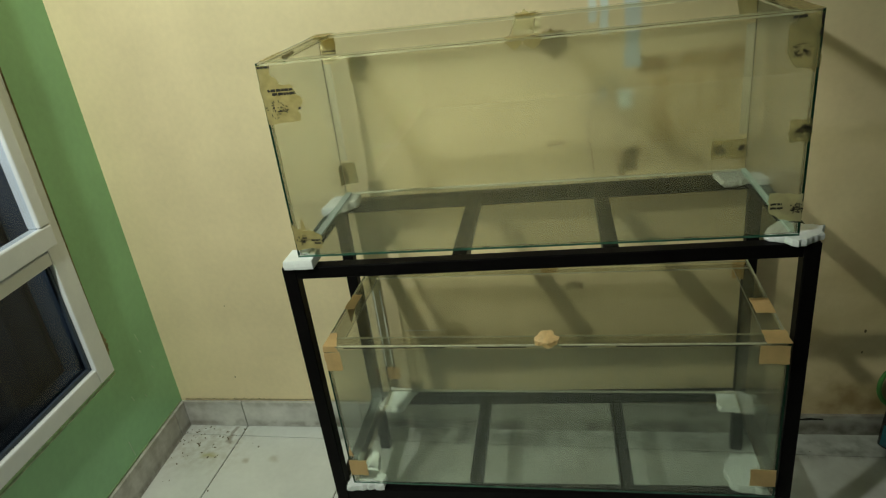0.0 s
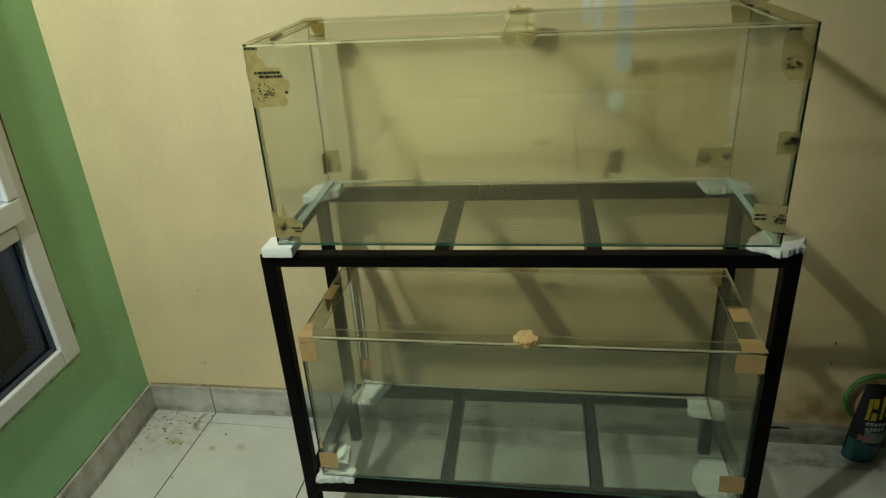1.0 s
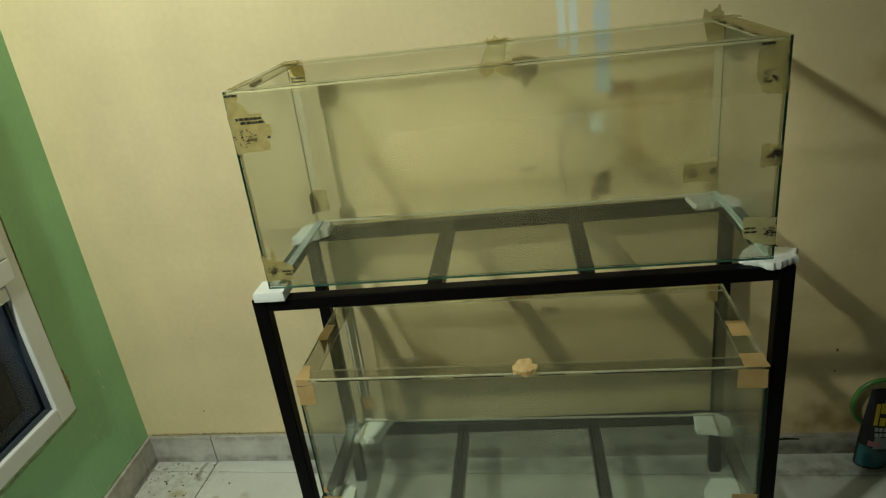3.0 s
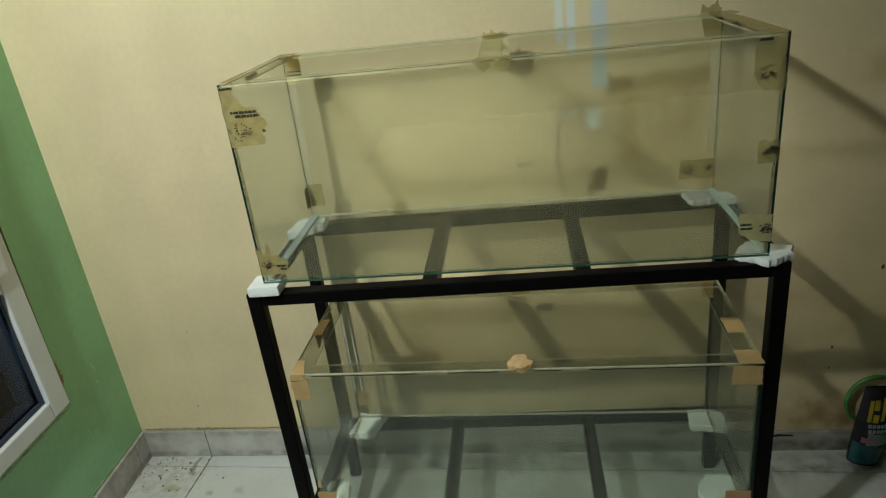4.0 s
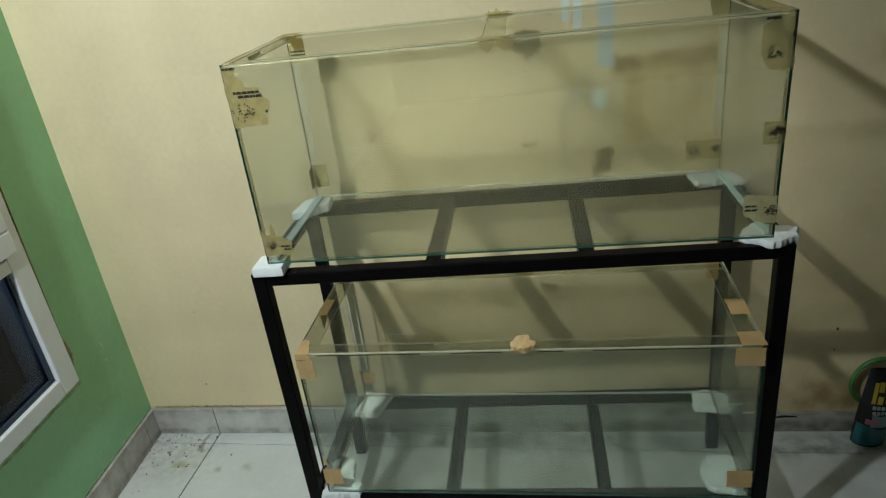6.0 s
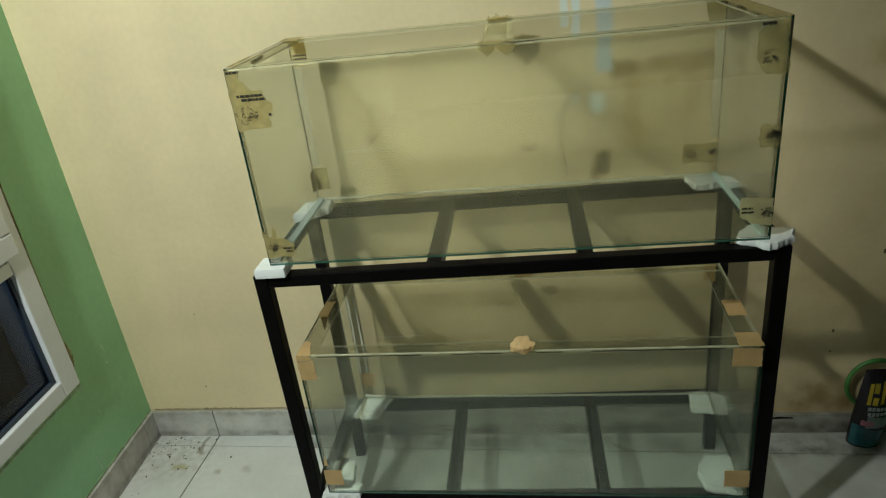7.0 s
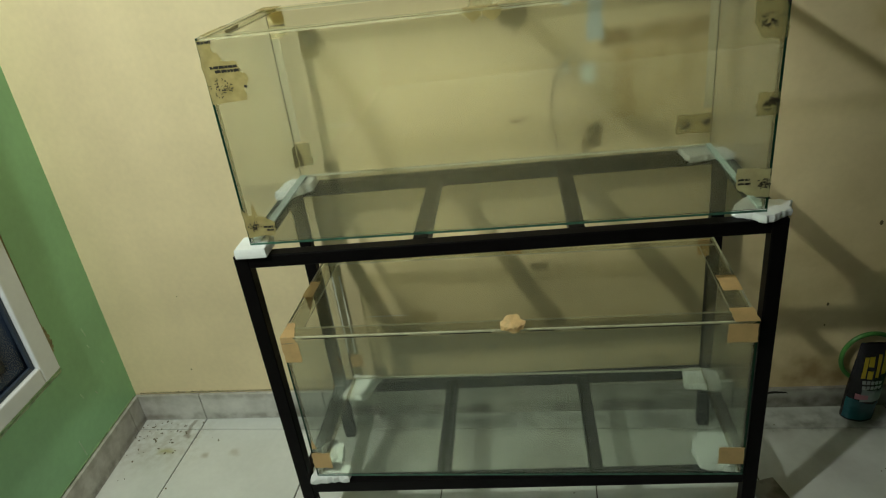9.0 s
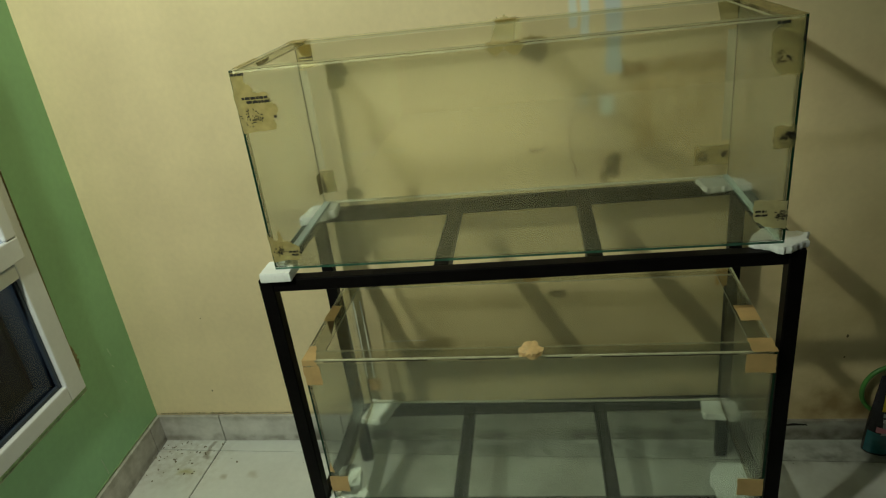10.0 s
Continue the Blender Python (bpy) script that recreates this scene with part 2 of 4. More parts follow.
def part(name, bm, mats, parent, label="", smooth=False):
    ob = new(name, mesh_of(name, bm, mats, smooth))
    ob.parent = parent
    return tagged(ob, label)


def thing(name, m, label, category, group="", kind=""):
    ob = new(name)
    ob.matrix_world = m
    ob.empty_display_size = 0.05
    return tagged(ob, label, category, group, kind)


def solid(name, bm, mats, label, category, group="", kind="", m=None, smooth=False):
    ob = new(name, mesh_of(name, bm, mats, smooth))
    if m is not None:
        ob.matrix_world = m
    return tagged(ob, label, category, group, kind)


def boxed(*a, **k):
    bm = bmesh.new()
    block(bm, *a, **k)
    return bm


# ---- room shell ----
RX, RY, RZ = 5.2, -5.6, 3.1
TH = 0.14
NORTH, WEST = pose(0, 0, 0, 0, 0, 1.2), pose(0, 0, 0, 0, 0, 3.5)   # the walls are not quite square
WY0, WY1, WZ0, WZ1 = -1.015, -0.272, 0.424, 1.95   # window opening
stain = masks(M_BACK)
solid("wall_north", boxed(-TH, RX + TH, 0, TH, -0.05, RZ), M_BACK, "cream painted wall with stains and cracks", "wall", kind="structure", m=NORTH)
bm = bmesh.new()
block(bm, -TH, 0, RY - 0.5, WY0, -0.05, RZ)
block(bm, -TH, 0, WY1, 0, -0.05, RZ)
block(bm, -TH, 0, WY0, WY1, -0.05, WZ0)
block(bm, -TH, 0, WY0, WY1, WZ1, RZ)
solid("wall_west", bm, M_GREEN, "glossy green painted wall around a window", "wall", kind="structure", m=WEST)
part("opening_lining", boxed(-TH - 0.004, -0.0135, WY1 - 0.004, WY1 - 0.0005, WZ0, WZ1), M_LINING, bpy.data.objects["wall_west"], "dark painted lining")
part("opening_lining", boxed(-TH - 0.004, -0.0135, WY0, WY1 - 0.005, WZ0 + 0.0005, WZ0 + 0.004), M_LINING, bpy.data.objects["wall_west"], "dark painted lining")
# added, unseen surfaces that close the room; dark so little light bounces back
solid("wall_east", boxed(RX, RX + TH, RY, 0, -0.05, RZ), M_FAR, "plain dark wall, unseen, added to close the room", "wall", kind="structure")
solid("wall_south", boxed(-TH, RX + TH, RY - TH, RY, -0.05, RZ), M_FAR, "plain dark wall, unseen, added to close the room", "wall", kind="structure")
solid("ceiling", boxed(-TH, RX + TH, RY - TH, TH, RZ, RZ + 0.1), M_CEIL, "plain dark ceiling, unseen, added to close the room", "ceiling", kind="structure")
floor = solid("floor", boxed(-TH, RX + TH, RY - TH, TH, -0.12, -0.004), M_GROUT, "pale glazed floor tiles with dirty joints", "floor", kind="structure")

# ---- window ----
window = thing("window_1", WEST, "white painted window with dark panes", "window", kind="structure")
XF0, XF1 = -0.012, 0.022
def wbar(name, y0, y1, z0, z1, x0=XF0, x1=XF1, bev=0.004, parent=None, label=""):
    return part(name, boxed(x0, x1, y0, y1, z0, z1, bevel=bev), M_WHITE, parent or window, label)
wbar("frame_jamb", WY1 - 0.068, WY1, WZ0, WZ1)
wbar("frame_jamb", WY0, WY0 + 0.06, WZ0, WZ1)
wbar("frame_sill", WY0 + 0.06, WY1 - 0.068, WZ0, WZ0 + 0.050)
wbar("frame_transom", WY0 + 0.06, WY1 - 0.068, 0.812, 0.8475)
wbar("frame_head", WY0 + 0.06, WY1 - 0.068, WZ1 - 0.04, WZ1)
sash = part("casement_sash", boxed(-0.010, 0.030, WY0 + 0.062, WY1 - 0.032, 0.8545, 0.914, bevel=0.004), M_WHITE, window)
wbar("stile", WY1 - 0.073, WY1 - 0.032, 0.916, WZ1 - 0.045, -0.010, 0.030, parent=sash)
wbar("stile", WY0 + 0.062, WY0 + 0.112, 0.916, WZ1 - 0.045, -0.010, 0.030, parent=sash)
pane = part("pane", boxed(-0.006, -0.001, WY0 + 0.058, WY1 - 0.066, WZ0 + 0.046, 0.815), M_WINGLASS, window, "dark tinted pane")
pane.visible_shadow = False
pane = part("pane", boxed(0.015, 0.020, WY0 + 0.11, WY1 - 0.071, 0.912, WZ1 - 0.043), M_WINGLASS, window, "dark tinted pane")
pane.visible_shadow = False

for y0, y1, z0, z1 in ((WY1 - 0.080, WY1 - 0.0685, WZ0 + 0.0505, 0.811), (WY0 + 0.061, WY1 - 0.081, WZ0 + 0.0505, WZ0 + 0.062)):
    part("glazing_bead", boxed(0.0, 0.010, y0, y1, z0, z1, bevel=0.002), M_LINING, window, "dark blue painted bead")

bm = bmesh.new()
cols = 130
prev = None
for i in range(cols + 1):
    y = -1.45 + 1.35 * i / cols
    x = -0.185 + 0.018 * math.sin(y * 62) + 0.012 * math.sin(y * 27 + 1)
    pair = [bm.verts.new((x + 0.004 * math.sin(9 * y), y, 0.30)), bm.verts.new((x * 0.95, y, 2.1))]
    if prev:
        bm.faces.new((prev[0], pair[0], pair[1], prev[1]))
    prev = pair
curtain = solid("curtain", bm, M_CURTAIN, "dark grey curtain hanging in folds behind the window", "curtain", m=WEST, smooth=True)
sol = curtain.modifiers.new("thickness", "SOLIDIFY")
sol.thickness = 0.002

# ---- metal stand ----
STAND = pose(0.767, -0.480, 0, 0, 0, 2.65)
SW, SD, ST, TUBE = 1.10, 0.415, 0.854, 0.031
LOW, RAIL = 0.208, 0.034
stand = thing("metal_stand", STAND, "black painted steel tube stand with two tiers on the tiled floor", "stand")
def tube(name, x0, x1, y0, y1, z0, z1):
    return part(name, boxed(x0, x1, y0, y1, z0, z1, bevel=0.0025), M_BLACK, stand)
for x in (0, SW - TUBE):
    for y in (0, SD - TUBE):
        tube("leg", x, x + TUBE, y, y + TUBE, 0, ST)
for top, bars in ((ST - 0.001, (0.392, 0.709)), (LOW, (0.363, 0.738))):
    drop = RAIL if top < 0.5 else RAIL - 0.005
    tube("rail", TUBE, SW - TUBE, 0.001, TUBE, top - drop, top)
    tube("rail", TUBE, SW - TUBE, SD - TUBE, SD - 0.001, top - RAIL, top)
    tube("side_rail", 0.001, TUBE, TUBE, SD - TUBE, top - RAIL, top)
    tube("side_rail", SW - TUBE, SW - 0.001, TUBE, SD - TUBE, top - RAIL, top)
    for u in bars:
        tube("crossbar", u - 0.016, u + 0.016, TUBE, SD - TUBE, top - RAIL, top - 0.001)


# ---- tanks ----
def glass_box(bm, x0, x1, y0, y1, z0, z1):
    block(bm, x0, x1, y0, y1, z0, z1)
    thin = min(range(3), key=lambda a: (x1 - x0, y1 - y0, z1 - z0)[a])
    for f in bm.faces:
        f.normal_update()
        # upward edges take the paler colour that paints light on the rim
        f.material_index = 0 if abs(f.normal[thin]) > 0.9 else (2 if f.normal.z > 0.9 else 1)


def patch(name, outline, axis, at, thick, mat, parent, label="", ragged=0.0, seed=1, steps=5):
    """A thin flat piece with an uneven outline; axis is the one it faces along."""
    rnd = random.Random(seed)
    if axis > 0 and (parent is upper or parent.parent is upper):
        outline = [(a + (UW - 1.0 if a > 0.9 else 0.0), c) for a, c in outline]
    pts = []
    for (a0, b0), (a1, b1) in zip(outline, outline[1:] + outline[:1]):
        for k in range(steps):
            f = k / steps
            j = ragged if k else ragged * 0.5
            pts.append((a0 + (a1 - a0) * f + rnd.uniform(-j, j), b0 + (b1 - b0) * f + rnd.uniform(-j, j)))
    bm = bmesh.new()
    def at3(a, b, c):
        return {0: (c, a, b), 1: (a, c, b), 2: (a, b, c)}[axis]
    low = [bm.verts.new(at3(a, b, at)) for a, b in pts]
    high = [bm.verts.new(at3(a, b, at + thick)) for a, b in pts]
    bm.faces.new(low)
    bm.faces.new(high[::-1])
    for i in range(len(pts)):
        k = (i + 1) % len(pts)
        bm.faces.new((low[i], low[k], high[k], high[i]))
    return part(name, bm, mat, parent, label)


def rect(a0, a1, b0, b1):
    return [(a0, b0), (a1, b0), (a1, b1), (a0, b1)]


def tank(m, w, d, h, label, side_bead, g=0.005, brace=0.038):
    t = thing("glass_tank", m, label, "fish tank", "tanks on the stand")
    def sheet(name, *a, mats=None, shade=False):
        bm = bmesh.new()
        glass_box(bm, *a)
        ob = part(name, bm, mats or [M_GLASS, M_EDGE, M_RIM_LIT], t)
        ob.visible_shadow = shade
        return ob
    e = 0.0008
    sheet("bottom_pane", 0, w, 0, d, 0, g, mats=[M_GLASS, M_EDGE_LIT, M_RIM_LIT])
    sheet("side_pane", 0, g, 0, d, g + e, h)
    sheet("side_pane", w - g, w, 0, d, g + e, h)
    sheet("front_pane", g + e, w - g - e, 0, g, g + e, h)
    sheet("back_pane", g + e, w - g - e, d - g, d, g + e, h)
    # a dusty film inside the panes, also standing in for the glass's own shade
    def shade_film(*corners, mat=M_DUST_SHADE):
        bm = bmesh.new()
        bm.faces.new([bm.verts.new(c) for c in corners])
        part("dust_film", bm, mat, t, "thin grey haze with added shade")
    k = g + 0.0006
    above = side_bead > 0.008
    for y, mat in ((k, M_DUST_SHADE_THIN if above else M_DUST_SHADE_GREEN), (d - k, M_DUST_SHADE)):
        shade_film((k, y, k), (w - k, y, k), (w - k, y, h - 0.011), (k, y, h - 0.011), mat=mat)
    for x, mat in ((k, M_DUST_SHADE_THIN), (w - k, M_DUST_SHADE_SIDE)):
        shade_film((x, k, k), (x, d - k, k), (x, d - k, h - 0.011), (x, k, h - 0.011), mat=mat)
    shade_film((k, k, k), (w - k, k, k), (w - k, d - k, k), (k, d - k, k), mat=M_DUST_SHADE_FLOOR if above else M_DUST_SHADE_GREEN)
    bz = (h - 0.0058, h - 0.0022)
    film = [M_BRACE, M_BRACE_EDGE, M_BRACE]
    sheet("brace", g + e, w - g - e, g + e, g + brace, *bz, mats=film, shade=True)
    sheet("brace", g + e, w - g - e, d - g - brace, d - g - e, *bz, mats=film, shade=True)
    sheet("brace", g + e, g + brace, g + brace + e, d - g - brace - e, *bz, mats=film, shade=True)
    sheet("brace", w - g - brace, w - g - e, g + brace + e, d - g - brace - e, *bz, mats=film, shade=True)
    # a strip across the middle ties the front to the back
    xm = 0.500 * w
    if above:
        sheet("cross_brace", xm - 0.022, xm + 0.022, g + brace + e, d - g - brace - e, *bz, mats=film, shade=True)
    # silicone beads in the corners
    for x, sx in ((g + e, 1), (w - g - e, -1)):
        for y, sy in ((g + e, 1), (d - g - e, -1)):
            s = 0.004 if sy > 0 else 0.0016
            bm = bmesh.new()
            a = [bm.verts.new((x + sx * p, y + sy * q, g + e)) for p, q in ((0, 0), (s, 0), (s * 0.4, s * 0.4), (0, s))]
            b = [bm.verts.new((v.co.x, v.co.y, h - 0.011)) for v in a]
            bm.faces.new(a)
            bm.faces.new(b)
            for i in range(4):
                k = (i + 1) % 4
                bm.faces.new((a[i], a[k], b[k], b[i]))
            part("silicone_bead", bm, M_BEAD if sx > 0 > sy else M_CLEAR, t)
    # pale strips added beside the back corners to cast the seams' shadow bands
    y = d - k - 0.0006
    for a, b in ((k + 0.004, k + 0.025), (w - k - 0.025, w - k - 0.004)) if above else ():
        bm = bmesh.new()
        bm.faces.new([bm.verts.new(c) for c in ((a, y, 0.095), (b, y, 0.095), (b, y, h - 0.070), (a, y, h - 0.070))])
        part("silicone_smear", bm, M_SEAM_SHADOW, t)
    z = g + e
    part("silicone_bead", boxed(g + s, w - g - s, d - g - e - 0.005, d - g - e, z, z + 0.004), M_PALE, t)
    part("silicone_bead", boxed(g + e, g + e + (0.017 if above else 0.008), g + s, d - g - s, z, z + 0.004), M_HAZE if above else M_CLEAR, t)
    part("silicone_bead", boxed(w - g - e - side_bead, w - g - e, g + s, d - g - s, z, z + 0.005), M_SILICONE if above else M_CLEAR, t)
    return t


UW, UD, UH = 1.014, 0.380, 0.415
upper = tank(STAND @ pose(0.044, 0.005, 0.876, 0, 0.395, 0), UW, UD, UH, "clear glass tank, corners held with printed tape, on the upper tier", 0.011)
LW, LD, LH = 1.004, 0.385, 0.416
lower = tank(STAND @ pose(0.052, 0.004, 0.2285, 0, 0, -1.7), LW, LD, LH, "clear glass tank with brown paper tape, on the lower tier", 0.004)
for xa, xb in ((0.05, 0.29), (0.36, 0.47), (0.545, 0.60), (0.66, 0.93)):
    part("silicone_bead", boxed(xa, xb, -0.0014, -0.0003, LH - 0.0046, LH - 0.0026), M_GAP, lower, "dark line of old silicone")

# ---- tape on the upper tank ----
F, FT = -0.0004, -0.0005     # just in front of the front pane
def front_tape(outline, seed, ragged=0.0025, mat=None):
    return patch("tape", outline, 1, F, FT, mat or M_TAPE, upper, "", ragged, seed)
def ink(tape, a0, a1, b0, b1, at=F + FT - 0.0003, axis=1):
    return patch("print_bar", rect(a0, a1, b0, b1), axis, at, -0.0003, M_INK, tape, "", 0.0006, int(a0 * 7919 + b0 * 104729) % 9999, 6)
def line_of_bars(tape, a0, a1, b, hgt, seed, at=F + FT - 0.0003):
    rnd = random.Random(seed)
    a = a0
    while a < a1:
        wdt = rnd.uniform(0.004, 0.011)
        ink(tape, a, min(a + wdt, a1), b, b + hgt, at)
        a += wdt + 0.0013
def stamp(tape, a, b, r, seed, at=F + FT - 0.0003):
    """A printed round mark, as a scatter of short strokes."""
    rnd = random.Random(seed)
    for k in range(46):
        q = rnd.uniform(0, 6.28)
        rr = r * rnd.uniform(0.2, 1)
        x, z = a + rr * math.cos(q), b + 0.8 * rr * math.sin(q)
        u, v = (rnd.uniform(0.001, 0.003), 0.0006) if k % 2 else (0.0006, rnd.uniform(0.0008, 0.0022))
        ink(tape, x - u, x + u, z - v, z + v, at)

t1 = front_tape([(0.001, 0.411), (0.026, 0.409), (0.024, 0.392), (0.034, 0.386), (0.040, 0.372), (0.064, 0.369), (0.068, 0.350), (0.080, 0.346), (0.079, 0.330), (0.070, 0.322), (0.070, 0.298), (0.001, 0.295)], 3)
line_of_bars(t1, 0.014, 0.066, 0.3590, 0.005, 1)
line_of_bars(t1, 0.022, 0.070, 0.3515, 0.005, 2)
stamp(t1, 0.026, 0.324, 0.022, 5)
ink(t1, 0.070, 0.0755, 0.321, 0.326)
line_of_bars(t1, 0.002, 0.028, 0.4045, 0.0045, 7)
t1 = front_tape([(0.001, 0.085), (0.012, 0.066), (0.045, 0.062), (0.062, 0.050), (0.060, 0.022), (0.001, 0.016)], 8)
stamp(t1, 0.020, 0.042, 0.014, 9)
line_of_bars(t1, 0.038, 0.058, 0.038, 0.004, 10)
line_of_bars(t1, 0.044, 0.058, 0.031, 0.004, 11)
t1 = front_tape([(0.018, 0.063), (0.032, 0.064), (0.026, 0.098)], 12, 0.001)
t1 = front_tape([(0.945, 0.392), (0.972, 0.411), (0.999, 0.411), (0.999, 0.318), (0.960, 0.322), (0.944, 0.350)], 14, 0.003, M_TAPE_CLEAR)
stamp(t1, 0.968, 0.348, 0.019, 15)
line_of_bars(t1, 0.950, 0.972, 0.4035, 0.0045, 16)
ink(t1, 0.994, 0.999, 0.372, 0.384)
ink(t1, 0.995, 0.999, 0.390, 0.409)
t1 = front_tape(rect(0.962, 0.999, 0.188, 0.228), 18, 0.003, M_TAPE_CLEAR)
stamp(t1, 0.984, 0.208, 0.016, 19)
stamp(t1, 0.990, 0.212, 0.010, 29)
t1 = front_tape([(0.938, 0.090), (0.999, 0.086), (0.999, 0.030), (0.965, 0.036), (0.940, 0.052)], 20, 0.002, M_TAPE_PALE)
stamp(t1, 0.988, 0.058, 0.013, 21)
line_of_bars(t1, 0.942, 0.962, 0.066, 0.004, 22)
line_of_bars(t1, 0.942, 0.964, 0.058, 0.004, 23)
# folded over the rim in the middle of the front and the back
for y, s in ((F, FT),):
    patch("tape", [(0.478, 0.411), (0.512, 0.411), (0.510, 0.404), (0.495, 0.393)], 1, y, s, M_TAPE if y < 0.1 else M_TAPE_PALE, upper, "", 0.0012, 31)
    patch("tape", [(0.513, 0.411), (0.546, 0.411), (0.542, 0.402), (0.529, 0.393), (0.514, 0.404)], 1, y, s, M_TAPE if y < 0.1 else M_TAPE_PALE, upper, "", 0.0012, 32)
for y0, y1, x0 in ((-0.001, 0.030, 0.480), (UD - 0.016, UD + 0.001, 0.478)):
    t1 = patch("tape", rect(x0, x0 + 0.060, y0, y1), 2, UH + 0.0006, 0.0006, M_TAPE if y0 < 0.1 else M_TAPE_PALE, upper, "", 0.002, int(x0 * 1000))
    ink(t1, x0 + 0.044, x0 + 0.056, y0 + 0.002, y0 + 0.006, UH + 0.0016, 2)
# a stiff flap standing up behind the rim
patch("tape", [(0.474, 0.410), (0.540, 0.410), (0.536, 0.374), (0.520, 0.362), (0.508, 0.345), (0.500, 0.366), (0.478, 0.372)], 1, UD + 0.0012, 0.0005, M_TAPE_CREAM, upper, "", 0.002, 40)
patch("tape", [(0.482, 0.408), (0.484, 0.421), (0.494, 0.416), (0.503, 0.424), (0.514, 0.416), (0.530, 0.419), (0.528, 0.408)], 1, UD + 0.002, 0.0007, M_TAPE_PALE, upper, "", 0.0015, 41)
# back corners
t1 = patch("tape", [(0.001, 0.412), (0.046, 0.412), (0.043, 0.352), (0.002, 0.348)], 1, UD + 0.0004, 0.0005, M_TAPE_PALE, upper, "", 0.002, 42)
line_of_bars(t1, 0.010, 0.044, 0.372, 0.004, 43, UD + 0.0003)
line_of_bars(t1, 0.010, 0.044, 0.364, 0.004, 44, UD + 0.0003)
patch("tape", rect(0.0, 0.044, UD - 0.055, UD), 2, UH + 0.0006, 0.0006, M_TAPE, upper, "", 0.002, 45)
patch("tape", rect(UW - 0.05, UW, UD - 0.060, UD), 2, UH + 0.0006, 0.0006, M_TAPE_DENSE, upper, "", 0.003, 46)
patch("tape", [(0.945, 0.412), (0.999, 0.412), (0.999, 0.350), (0.962, 0.362)], 1, UD + 0.0004, 0.0005, M_TAPE_DENSE, upper, "", 0.003, 47)
patch("tape", [(0.945, 0.408), (0.950, 0.436), (0.965, 0.426), (0.985, 0.440), (0.996, 0.408)], 1, UD + 0.002, 0.0007, M_TAPE_DENSE, upper, "", 0.003, 48)
patch("tape", rect(0.0, 0.043, 0.032, 0.090), 1, UD + 0.0004, 0.0005, M_TAPE_DENSE, upper, "", 0.002, 49)
patch("tape", rect(UD - 0.036, UD - 0.0075, 0.036, 0.088), 0, 0.0068, 0.0005, M_TAPE_DENSE, upper, "", 0.002, 56)
t1 = patch("tape", rect(0.914, 0.999, 0.036, 0.082), 1, UD + 0.0004, 0.0005, M_TAPE_CLEAR, upper, "", 0.003, 50)
stamp(t1, 0.932, 0.060, 0.016, 51, UD - 0.0078)
stamp(t1, 0.982, 0.064, 0.010, 52, UD - 0.0078)
# along the top of the end pane
patch("tape", rect(0.0, 0.010, 0.02, 0.13), 2, UH + 0.0006, 0.0006, M_TAPE, upper, "", 0.0015, 53)
patch("tape", [(0.12, 0.408), (0.20, 0.408), (0.19, 0.401), (0.155, 0.400), (0.135, 0.388)], 0, 0.0068, 0.0005, M_TAPE_DENSE, upper, "", 0.001, 54)
# full-length strip added on this rim to cast the dark band on the wall
patch("tape", rect(0.964, 1.0, 0.0, UD - 0.062), 2, UH + 0.0006, 0.0006, M_TAPE, upper, "", 0.002, 55)

# ---- tape on the lower tank ----
def kraft(outline, axis, at, seed, thick=-0.0006, ragged=0.0015):
    return patch("tape", outline, axis, at, thick, M_KRAFT, lower, "tan paper tape", ragged, seed)
kraft(rect(0.0, 0.038, 0.350, 0.400), 1, F, 61)
kraft([(0.0, 0.402), (0.036, 0.402), (0.030, 0.4165), (0.0, 0.4165)], 1, F, 62)
kraft([(0.0, 0.0), (0.034, 0.0), (0.016, 0.058), (0.0, 0.058)], 2, LH + 0.0004, 63, 0.0006)
kraft(rect(0.946, 1.004, 0.366, 0.411), 1, F, 64)
kraft(rect(0.958, 1.006, 0.0, 0.050), 2, LH + 0.0004, 65, 0.0006)
kraft(rect(0.0, 0.046, 0.028, 0.076), 1, F, 67)
kraft(rect(0.948, 1.002, 0.034, 0.082), 1, F, 68)
kraft([(0.004, 0.090), (0.016, 0.088), (0.010, 0.122)], 1, F, 69)
kraft(rect(0.004, 0.046, 0.046, 0.088), 1, LD + 0.0004, 70, 0.0006)
kraft(rect(0.970, 1.002, 0.360, 0.416), 1, LD + 0.0004, 71, 0.0006)
kraft(rect(0.486, 0.530, 0.392, 0.416), 1, LD + 0.0004, 72, 0.0006)
kraft([(0.17, 0.416), (0.25, 0.416), (0.235, 0.390), (0.21, 0.382), (0.18, 0.368)], 0, 0.0068, 74, 0.0006)
kraft(rect(LW - 0.040, LW, 0.120, 0.185), 2, LH + 0.0004, 76, 0.0006)
kraft(rect(0.0, 0.026, 0.17, 0.245), 2, LH + 0.0004, 77, 0.0006)
